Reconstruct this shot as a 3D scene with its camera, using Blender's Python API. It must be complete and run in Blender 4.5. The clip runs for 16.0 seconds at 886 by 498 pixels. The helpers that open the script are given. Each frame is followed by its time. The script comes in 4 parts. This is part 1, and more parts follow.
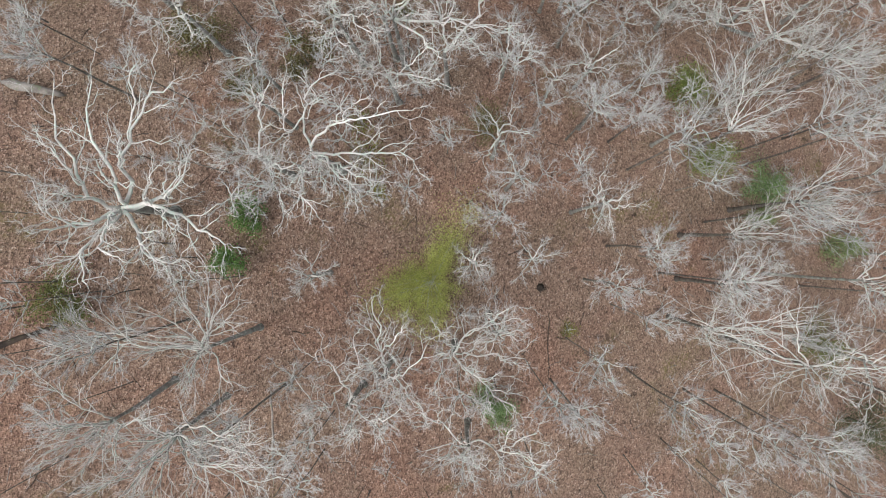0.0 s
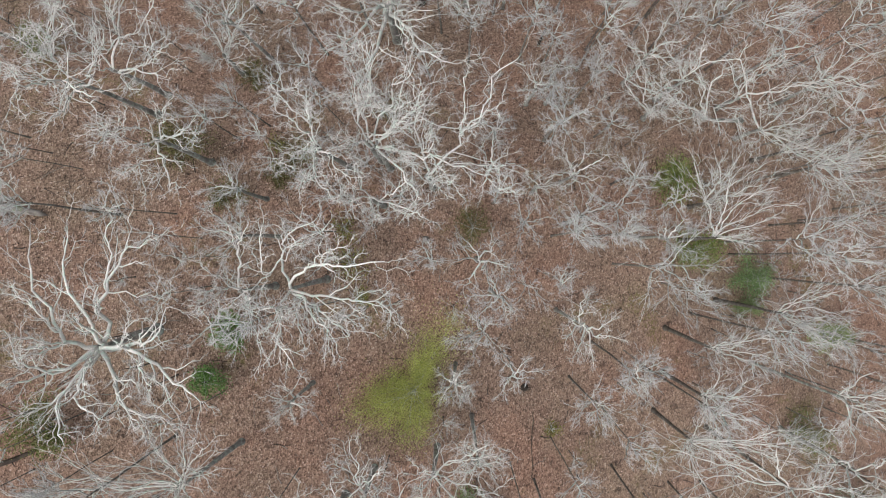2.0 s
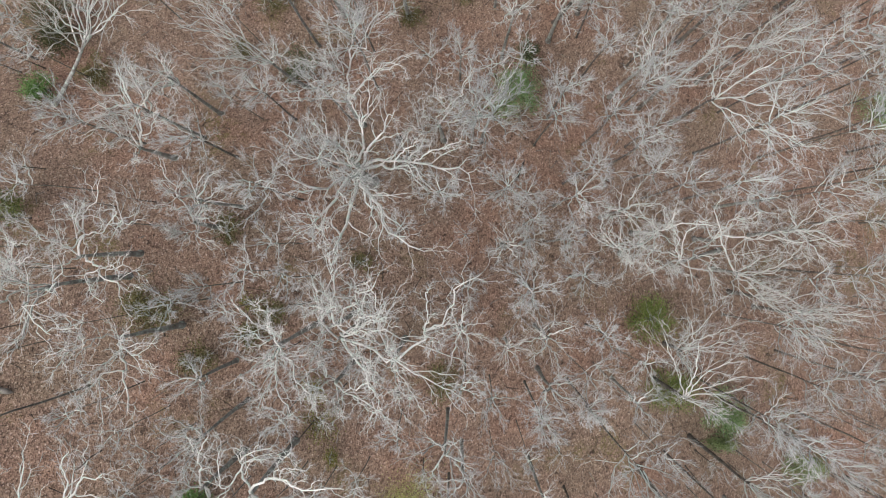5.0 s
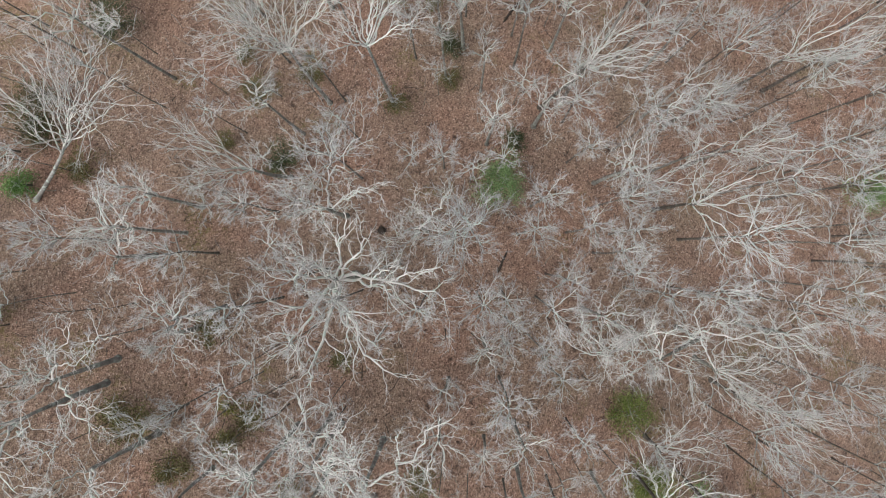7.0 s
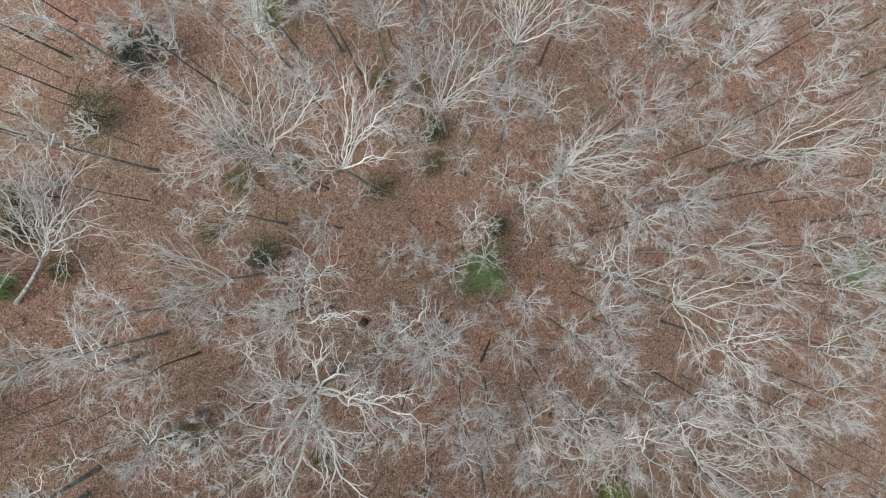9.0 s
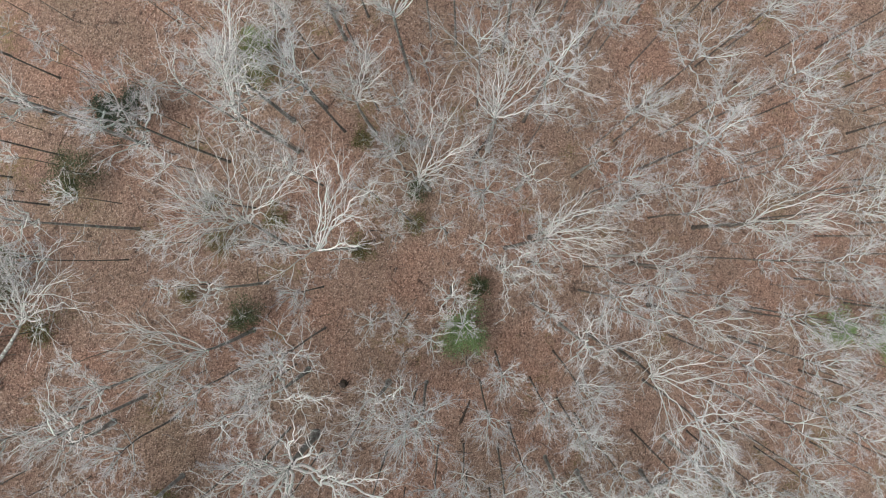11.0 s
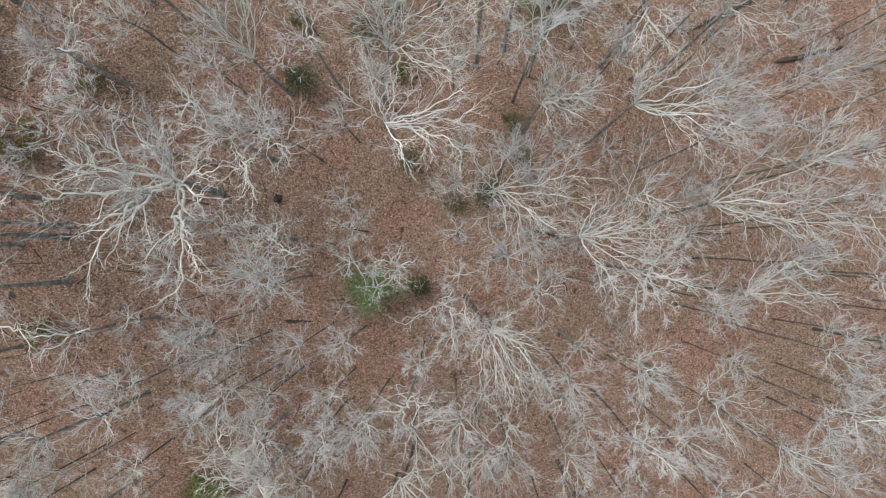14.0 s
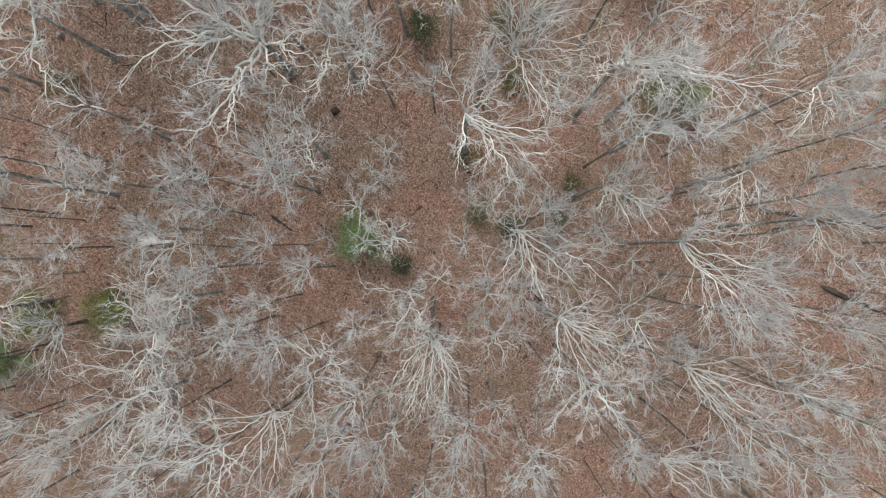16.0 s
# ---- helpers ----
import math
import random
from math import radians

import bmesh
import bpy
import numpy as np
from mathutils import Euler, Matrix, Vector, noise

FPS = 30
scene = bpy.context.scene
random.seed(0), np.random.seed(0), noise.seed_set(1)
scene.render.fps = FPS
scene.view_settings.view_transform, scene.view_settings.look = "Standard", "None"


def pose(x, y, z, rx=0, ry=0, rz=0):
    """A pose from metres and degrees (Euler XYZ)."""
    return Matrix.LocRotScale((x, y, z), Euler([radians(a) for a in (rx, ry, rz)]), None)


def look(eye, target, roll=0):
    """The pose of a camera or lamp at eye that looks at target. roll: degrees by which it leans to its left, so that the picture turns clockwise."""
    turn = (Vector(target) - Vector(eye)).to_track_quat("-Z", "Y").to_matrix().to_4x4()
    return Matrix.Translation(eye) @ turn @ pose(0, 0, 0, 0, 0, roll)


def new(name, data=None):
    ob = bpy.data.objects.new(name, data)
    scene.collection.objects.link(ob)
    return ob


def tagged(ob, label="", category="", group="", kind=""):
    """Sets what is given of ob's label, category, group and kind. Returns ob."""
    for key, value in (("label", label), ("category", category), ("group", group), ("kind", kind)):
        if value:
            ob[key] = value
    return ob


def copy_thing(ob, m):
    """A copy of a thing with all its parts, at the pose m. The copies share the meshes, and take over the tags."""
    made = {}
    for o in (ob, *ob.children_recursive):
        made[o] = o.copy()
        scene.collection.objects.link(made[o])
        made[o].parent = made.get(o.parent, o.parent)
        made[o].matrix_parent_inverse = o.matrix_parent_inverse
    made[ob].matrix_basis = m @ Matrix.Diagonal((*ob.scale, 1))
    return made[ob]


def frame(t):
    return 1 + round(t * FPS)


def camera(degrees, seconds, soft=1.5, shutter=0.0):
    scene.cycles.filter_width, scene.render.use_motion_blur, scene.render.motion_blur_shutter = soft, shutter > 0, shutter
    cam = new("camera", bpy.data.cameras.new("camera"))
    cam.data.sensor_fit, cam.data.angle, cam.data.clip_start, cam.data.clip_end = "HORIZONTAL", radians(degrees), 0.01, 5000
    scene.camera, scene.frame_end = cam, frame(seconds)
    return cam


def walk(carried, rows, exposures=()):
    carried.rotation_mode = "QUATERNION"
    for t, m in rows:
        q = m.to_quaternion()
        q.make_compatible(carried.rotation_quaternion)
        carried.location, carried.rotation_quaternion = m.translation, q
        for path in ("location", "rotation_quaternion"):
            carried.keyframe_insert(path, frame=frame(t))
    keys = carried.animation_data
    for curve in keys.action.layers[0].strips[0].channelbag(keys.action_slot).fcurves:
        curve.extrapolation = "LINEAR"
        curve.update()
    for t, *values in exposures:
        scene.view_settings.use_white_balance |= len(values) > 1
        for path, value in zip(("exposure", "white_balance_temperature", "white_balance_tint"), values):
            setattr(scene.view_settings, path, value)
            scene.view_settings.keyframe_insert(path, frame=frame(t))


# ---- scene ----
LENS = 66.0

cam = camera(LENS, 16.0, soft=1.1)
PATH = [
    (0, pose(0.00, 0.00, 60.00, 0.17, 1.28, 0.00)),
    (0.5, pose(0.35, 2.34, 60.00, 0.17, 1.28, 0.03)),
    (1, pose(0.70, 4.65, 60.00, 0.17, 1.28, 0.10)),
    (1.5, pose(1.05, 6.96, 60.00, 0.17, 1.28, 0.20)),
    (2, pose(1.41, 9.28, 60.00, 0.17, 1.28, 0.32)),
    (2.5, pose(1.78, 11.60, 60.00, 0.17, 1.28, 0.42)),
    (3, pose(2.16, 13.92, 60.00, 0.17, 1.28, 0.48)),
    (3.5, pose(2.55, 16.25, 60.00, 0.17, 1.28, 0.52)),
    (4, pose(2.96, 18.57, 60.00, 0.17, 1.28, 0.56)),
    (4.2, pose(3.12, 19.50, 60.00, 0.17, 1.28, 0.60)),
    (4.7, pose(3.53, 21.86, 60.00, 0.17, 1.28, 0.86)),
    (5.2, pose(3.94, 24.22, 60.00, 0.17, 1.28, 1.28)),
    (5.7, pose(4.36, 26.57, 60.00, 0.17, 1.28, 1.62)),
    (6.3, pose(4.85, 29.39, 60.00, 0.17, 1.28, 1.83)),
    (6.5, pose(5.01, 30.34, 60.00, 0.17, 1.28, 1.84)),
    (7, pose(5.39, 32.72, 60.00, 0.17, 1.28, 1.83)),
    (7.5, pose(5.76, 35.09, 60.00, 0.17, 1.28, 1.79)),
    (8, pose(6.14, 37.44, 60.00, 0.17, 1.28, 1.74)),
    (8.5, pose(6.52, 39.78, 60.00, 0.17, 1.28, 1.65)),
    (9, pose(6.92, 42.12, 60.00, 0.17, 1.28, 1.56)),
    (9.5, pose(7.33, 44.45, 60.00, 0.17, 1.28, 1.50)),
    (9.7, pose(7.50, 45.34, 60.00, 0.17, 1.28, 1.50)),
    (10.1, pose(7.83, 46.82, 60.00, 0.17, 1.28, 1.55)),
    (10.6, pose(8.29, 48.08, 60.00, 0.17, 1.28, 1.65)),
    (11.1, pose(8.80, 48.65, 60.00, 0.17, 1.28, 2.70)),
    (11.5, pose(9.13, 48.84, 60.00, 0.17, 1.28, 8.70)),
    (11.8, pose(9.33, 48.97, 59.99, 0.17, 1.28, 17.12)),
    (12, pose(9.45, 49.16, 59.98, 0.17, 1.28, 25.12)),
    (12.5, pose(9.46, 49.54, 59.91, 0.17, 1.28, 42.94)),
    (13, pose(9.35, 49.57, 59.85, 0.17, 1.28, 47.52)),
    (13.5, pose(9.21, 49.69, 59.82, 0.17, 1.28, 55.36)),
    (14, pose(8.94, 50.03, 59.81, 0.17, 1.28, 69.69)),
    (14.5, pose(8.64, 50.27, 59.81, 0.17, 1.28, 83.19)),
    (15, pose(8.38, 50.38, 59.80, 0.17, 1.28, 93.81)),
    (15.5, pose(8.20, 50.43, 59.80, 0.17, 1.28, 100.60)),
    (16, pose(8.08, 50.41, 59.81, 0.17, 1.28, 104.96)),
]

walk(cam, PATH, [(0.0, 0.58), (9.0, 0.57), (12.0, 0.62), (16.0, 0.62)])

# ---- light: a high, even overcast sky with a weak wide sun ----
world = bpy.data.worlds.new("overcast_sky")
scene.world = world
world.use_nodes = True
wn = world.node_tree
sky = wn.nodes.new("ShaderNodeTexSky")
sky.sky_type = "NISHITA"
sky.sun_disc = False
sky.sun_elevation = radians(61)
sky.sun_rotation = radians(236)
sky.air_density = 1.0
sky.dust_density = 4.0
soft_sky = wn.nodes.new("ShaderNodeHueSaturation")
soft_sky.inputs["Saturation"].default_value = 0.3
wn.links.new(sky.outputs["Color"], soft_sky.inputs["Color"])
wn.links.new(soft_sky.outputs["Color"], wn.nodes["Background"].inputs["Color"])
wn.nodes["Background"].inputs["Strength"].default_value = 0.15
sun_data = bpy.data.lights.new("sun", "SUN")
sun_data.energy = 1.1
sun_data.angle = radians(25)
sun_data.color = (1.0, 0.99, 0.97)
sun = new("sun", sun_data)
sun.matrix_world = look((-40, -28, 90), (0, 0, 0))


# ---- materials ----
def material(name, rough=0.9):
    m = bpy.data.materials.new(name)
    m.use_nodes = True
    nt = m.node_tree
    b = nt.nodes["Principled BSDF"]
    b.inputs["Roughness"].default_value = rough
    b.inputs["Specular IOR Level"].default_value = 0.25
    return m, nt, b


def noise_node(nt, scale, detail=4.0, rough=0.6, coord="Object"):
    tc = nt.nodes.new("ShaderNodeTexCoord")
    n = nt.nodes.new("ShaderNodeTexNoise")
    n.inputs["Scale"].default_value = scale
    n.inputs["Detail"].default_value = detail
    n.inputs["Roughness"].default_value = rough
    nt.links.new(tc.outputs[coord], n.inputs["Vector"])
    return n


def ramp(nt, source, stops):
    r = nt.nodes.new("ShaderNodeValToRGB")
    while len(r.color_ramp.elements) < len(stops):
        r.color_ramp.elements.new(0.5)
    for e, (at, col) in zip(r.color_ramp.elements, stops):
        e.position = at
        e.color = (*col, 1.0) if len(col) == 3 else col
    nt.links.new(source, r.inputs["Fac"])
    return r


def mix(nt, fac, a, b, how="MIX"):
    n = nt.nodes.new("ShaderNodeMix")
    n.data_type = "RGBA"
    n.blend_type = how
    for value, slot in ((fac, n.inputs["Factor"]), (a, n.inputs["A"]), (b, n.inputs["B"])):
        if isinstance(value, bpy.types.NodeSocket):
            nt.links.new(value, slot)
        elif isinstance(value, tuple):
            slot.default_value = (*value, 1.0)
        else:
            slot.default_value = value
    return n.outputs["Result"]


def bump(nt, b, height, strength, distance):
    n = nt.nodes.new("ShaderNodeBump")
    n.inputs["Strength"].default_value = strength
    n.inputs["Distance"].default_value = distance
    nt.links.new(height, n.inputs["Height"])
    nt.links.new(n.outputs["Normal"], b.inputs["Normal"])


def per_thing(nt, spread):
    info = nt.nodes.new("ShaderNodeObjectInfo")
    r = nt.nodes.new("ShaderNodeMapRange")
    r.inputs["To Min"].default_value = 1.0 - spread
    r.inputs["To Max"].default_value = 1.0 + spread
    nt.links.new(info.outputs["Random"], r.inputs["Value"])
    return r.outputs["Result"]


def bark(name, dark, pale, lichen, lichen_at=0.62, spread=0.15):
    m, nt, b = material(name, 0.95)
    coarse = noise_node(nt, 0.9, 3.0)
    fine = noise_node(nt, 14.0, 3.0, 0.7)
    base = ramp(nt, coarse.outputs["Fac"], [(0.36, dark), (0.62, pale)])
    grain = ramp(nt, fine.outputs["Fac"], [(0.3, (0.72, 0.72, 0.72)), (0.7, (1.1, 1.1, 1.1))])
    col = mix(nt, 1.0, base.outputs["Color"], grain.outputs["Color"], "MULTIPLY")
    spots = noise_node(nt, 2.6, 4.0, 0.65)
    where = ramp(nt, spots.outputs["Fac"], [(lichen_at - 0.06, (0, 0, 0)), (lichen_at + 0.06, (1, 1, 1))])
    col = mix(nt, where.outputs["Color"], col, lichen)
    hsv = nt.nodes.new("ShaderNodeHueSaturation")
    nt.links.new(col, hsv.inputs["Color"])
    nt.links.new(per_thing(nt, spread), hsv.inputs["Value"])
    nt.links.new(hsv.outputs["Color"], b.inputs["Base Color"])
    bump(nt, b, fine.outputs["Fac"], 0.5, 0.02)
    return m


OAK_TRUNK = bark("grey_oak_bark", (0.15, 0.142, 0.13), (0.31, 0.298, 0.275), (0.32, 0.375, 0.33), 0.56)
OAK_LIMB = bark("bleached_oak_limbs", (0.47, 0.455, 0.43), (0.73, 0.71, 0.675), (0.49, 0.57, 0.515), 0.545)
OAK_TWIG = bark("pale_oak_twigs", (0.38, 0.36, 0.345), (0.56, 0.535, 0.51), (0.40, 0.44, 0.39), 0.62)
SLIM_TRUNK = bark("dark_trunk_bark", (0.075, 0.065, 0.056), (0.18, 0.162, 0.144), (0.24, 0.26, 0.215), 0.62)
SLIM_STEM = bark("grey_stem_bark", (0.10, 0.092, 0.082), (0.22, 0.205, 0.185), (0.26, 0.29, 0.245), 0.58)
SLIM_LIMB = bark("grey_branch_bark", (0.35, 0.345, 0.328), (0.61, 0.603, 0.575), (0.425, 0.50, 0.455), 0.545, 0.25)
SLIM_TWIG = bark("grey_twigs", (0.34, 0.332, 0.328), (0.51, 0.502, 0.495), (0.45, 0.49, 0.455), 0.62, 0.2)
DEAD_WOOD = bark("weathered_dead_wood", (0.16, 0.14, 0.125), (0.36, 0.33, 0.30), (0.22, 0.24, 0.16), 0.62)
ROT_WOOD = bark("dark_rotten_wood", (0.03, 0.024, 0.02), (0.08, 0.062, 0.05), (0.10, 0.10, 0.05), 0.66)


def litter_material():
    m, nt, b = material("leaf_litter", 0.95)
    leaf = nt.nodes.new("ShaderNodeTexVoronoi")
    tc = nt.nodes.new("ShaderNodeTexCoord")
    leaf.inputs["Scale"].default_value = 9.5
    leaf.inputs["Randomness"].default_value = 1.0
    nt.links.new(tc.outputs["Object"], leaf.inputs["Vector"])
    each = ramp(nt, leaf.outputs["Color"], [
        (0.0, (0.046, 0.029, 0.021)), (0.3, (0.165, 0.105, 0.078)), (0.55, (0.252, 0.163, 0.123)),
        (0.78, (0.335, 0.222, 0.170)), (1.0, (0.54, 0.42, 0.35))])
    broad = noise_node(nt, 0.11, 5.0, 0.6)
    hue = ramp(nt, broad.outputs["Fac"], [(0.36, (1.04, 0.98, 0.94)), (0.5, (0.96, 1.0, 0.985)), (0.64, (0.90, 0.985, 0.94))])
    col = mix(nt, 1.0, each.outputs["Color"], hue.outputs["Color"], "MULTIPLY")
    mid = noise_node(nt, 1.3, 5.0, 0.65)
    tone = ramp(nt, mid.outputs["Fac"], [(0.3, (0.72, 0.71, 0.71)), (0.5, (1.0, 1.0, 1.0)), (0.72, (1.15, 1.14, 1.13))])
    col = mix(nt, 0.8, col, tone.outputs["Color"], "MULTIPLY")
    # wet spots, and the shade of gaps in the litter painted in as dark noise
    spot_noise = noise_node(nt, 0.75, 6.0, 0.72)
    dark_spots = ramp(nt, spot_noise.outputs["Fac"], [(0.32, (0.30, 0.30, 0.31)), (0.41, (1.0, 1.0, 1.0))])
    col = mix(nt, 1.0, col, dark_spots.outputs["Color"], "MULTIPLY")
    mossy = noise_node(nt, 0.16, 6.0, 0.62)
    patch = ramp(nt, mossy.outputs["Fac"], [(0.565, (0, 0, 0)), (0.68, (1, 1, 1))])
    speck = noise_node(nt, 3.5, 5.0, 0.7)
    dots = ramp(nt, speck.outputs["Fac"], [(0.46, (0, 0, 0)), (0.58, (0.75, 0.75, 0.75))])
    amount = mix(nt, 1.0, patch.outputs["Color"], dots.outputs["Color"], "MULTIPLY")
    col = mix(nt, amount, col, (0.135, 0.118, 0.035))
    nt.links.new(col, b.inputs["Base Color"])
    bump(nt, b, leaf.outputs["Distance"], 0.8, 0.08)
    return m


def leaf_material(name, a, b_, c):
    m, nt, b = material(name, 0.75)
    info = nt.nodes.new("ShaderNodeNewGeometry")
    r = ramp(nt, info.outputs["Random Per Island"], [(0.0, a), (0.5, b_), (1.0, c)])
    broad = noise_node(nt, 0.7, 4.0)
    tone = ramp(nt, broad.outputs["Fac"], [(0.3, (0.7, 0.7, 0.7)), (0.7, (1.2, 1.2, 1.2))])
    nt.links.new(mix(nt, 1.0, r.outputs["Color"], tone.outputs["Color"], "MULTIPLY"), b.inputs["Base Color"])
    return m


LITTER = litter_material()
DRY_LEAF = leaf_material("dry_oak_leaves", (0.075, 0.043, 0.032), (0.275, 0.168, 0.125), (0.58, 0.44, 0.365))
FOLIAGE = {
    "bright": leaf_material("bright_green_leaves", (0.07, 0.14, 0.035), (0.11, 0.21, 0.055), (0.17, 0.28, 0.09)),
    "green": leaf_material("soft_green_needles", (0.11, 0.18, 0.065), (0.17, 0.26, 0.10), (0.26, 0.36, 0.17)),
    "pale": leaf_material("pale_green_needles", (0.13, 0.18, 0.06), (0.19, 0.25, 0.10), (0.26, 0.30, 0.15)),
    "olive": leaf_material("olive_green_leaves", (0.085, 0.10, 0.025), (0.13, 0.15, 0.045), (0.19, 0.20, 0.07)),
    "moss": leaf_material("dull_mossy_leaves", (0.085, 0.082, 0.028), (0.13, 0.118, 0.042), (0.185, 0.165, 0.07)),
    "dark": leaf_material("dark_green_leaves", (0.035, 0.048, 0.020), (0.060, 0.078, 0.032), (0.10, 0.12, 0.055)),
    "deep": leaf_material("very_dark_green_needles", (0.015, 0.028, 0.016), (0.028, 0.05, 0.028), (0.05, 0.085, 0.05)),
    "conifer": leaf_material("fresh_green_needles", (0.08, 0.15, 0.04), (0.14, 0.23, 0.065), (0.22, 0.33, 0.11)),
    "lime": leaf_material("yellow_green_moss", (0.10, 0.10, 0.02), (0.17, 0.17, 0.03), (0.25, 0.24, 0.06)),
    "leafy": leaf_material("fresh_olive_leaves", (0.10, 0.13, 0.03), (0.16, 0.20, 0.05), (0.24, 0.28, 0.09)),
    "mossdark": leaf_material("dark_mossy_leaves", (0.035, 0.04, 0.014), (0.06, 0.065, 0.022), (0.10, 0.10, 0.04)),
    "yellow": leaf_material("yellow_green_needles", (0.26, 0.29, 0.07), (0.38, 0.41, 0.10), (0.50, 0.51, 0.20)),
}


# ---- mesh helpers ----
class Shape:
    """Vertices and faces of one mesh, filled with tapering stems, spikes and leaves."""

    def __init__(self):
        self.v, self.f, self.n = [], [], 0

    def stem(self, pts, radii, sides):
        pts = np.asarray(pts, float)
        k = len(pts)
        way = np.gradient(pts, axis=0)
        way /= np.linalg.norm(way, axis=1)[:, None] + 1e-9
        ref = np.array([0.31, 0.17, 0.93]) if abs(way[0][2]) < 0.9 else np.array([0.95, 0.2, 0.1])
        side = np.cross(way, ref)
        side /= np.linalg.norm(side, axis=1)[:, None] + 1e-9
        other = np.cross(way, side)
        ang = np.arange(sides) * 2 * np.pi / sides
        rad = np.asarray(radii, float)[:, None, None]
        ring = pts[:, None] + rad * (np.cos(ang)[None, :, None] * side[:, None] + np.sin(ang)[None, :, None] * other[:, None])
        self.v.append(ring[:-1].reshape(-1, 3))
        self.v.append(pts[-1:])
        s, n = sides, self.n
        for i in range(k - 2):
            for j in range(s):
                a, b = n + i * s + j, n + i * s + (j + 1) % s
                self.f.append((a, b, b + s, a + s))
        tip, last = n + (k - 1) * s, n + (k - 2) * s
        for j in range(s):
            self.f.append((last + j, last + (j + 1) % s, tip))
        self.n += (k - 1) * s + 1

    def leaf(self, at, along, across, fold):
        """A folded leaf: two triangles that share the midrib."""
        self.v.append(np.array([at, at + 0.5 * along + across + fold, at + along, at + 0.5 * along - across + fold]))
        n = self.n
        self.f += [(n, n + 1, n + 2), (n, n + 2, n + 3)]
        self.n += 4

    def mesh(self, name, mat, smooth=True):
        me = bpy.data.meshes.new(name)
        me.from_pydata(np.concatenate(self.v).tolist(), [], self.f)
        if smooth:
            me.polygons.foreach_set("use_smooth", [True] * len(me.polygons))
        me.materials.append(mat)
        me.update()
        return me


def part(name, shape, mat, parent, label="", smooth=True):
    ob = new(name, shape.mesh(name, mat, smooth))
    ob.parent = parent
    if label:
        tagged(ob, label)
    return ob


def thing(name, x, y, z, label, category, group="", kind=""):
    ob = new(name)
    ob.empty_display_size = 0.5
    ob.location = (x, y, z)
    return tagged(ob, label, category, group, kind)


def ground_height(x, y):
    """The slope: it falls to the east and drops to the north, with soft hummocks."""
    wave = 0.35 * noise.noise((x * 0.09, y * 0.09, 0.3)) + 0.10 * noise.noise((x * 0.5, y * 0.5, 4.0))
    x, y = max(-70.0, min(70.0, x)), max(-60.0, min(110.0, y))
    return -0.3 - 0.40 * x - (16.0 - 0.25 * x) / (1.0 + math.exp((30.0 - y) / 10.0)) + wave


# ---- ground: one sheet, fine in the middle and coarse to the horizon ----
def build_ground():
    fine_x = np.arange(-70, 80, 1.0)
    fine_y = np.arange(-46, 114, 1.0)
    far = np.array([3, 8, 16, 30, 55, 100, 180, 350, 700, 1400], float)
    xs = np.concatenate([fine_x[0] - far[::-1], fine_x, fine_x[-1] + far])
    ys = np.concatenate([fine_y[0] - far[::-1], fine_y, fine_y[-1] + far])
    verts = [(x, y, ground_height(x, y)) for y in ys for x in xs]
    w = len(xs)
    faces = [(j * w + i, j * w + i + 1, (j + 1) * w + i + 1, (j + 1) * w + i) for j in range(len(ys) - 1) for i in range(w - 1)]
    me = bpy.data.meshes.new("ground")
    me.from_pydata(verts, [], faces)
    me.polygons.foreach_set("use_smooth", [True] * len(faces))
    me.materials.append(LITTER)
    tagged(new("ground", me), "sloping forest floor under reddish brown fallen leaves", "ground", kind="structure")


build_ground()


# ---- trees ----
def unit(v):
    return v / (np.linalg.norm(v) + 1e-9)


def bent(rng, start, end, steps, wander, droop=0.0):
    """A crooked line from start to end that wanders to the sides and sags or lifts in the middle."""
    start, end = np.asarray(start, float), np.asarray(end, float)
    s = np.linspace(0, 1, steps + 1)
    line = start + s[:, None] * (end - start)
    size = np.linalg.norm(end - start)
    for k in range(1, min(steps, 7)):
        line += np.outer(np.sin(k * np.pi * s), rng.normal(0, 1, 3) * (1.0, 1.0, 0.6)) * wander * size * 0.14 / k ** 0.75
    line[1:-1] += rng.normal(0, 0.7 * wander * size / steps, (steps - 1, 3)) * (1.0, 1.0, 0.5)
    line[:, 2] += droop * size * np.sin(np.pi * s)
    return line


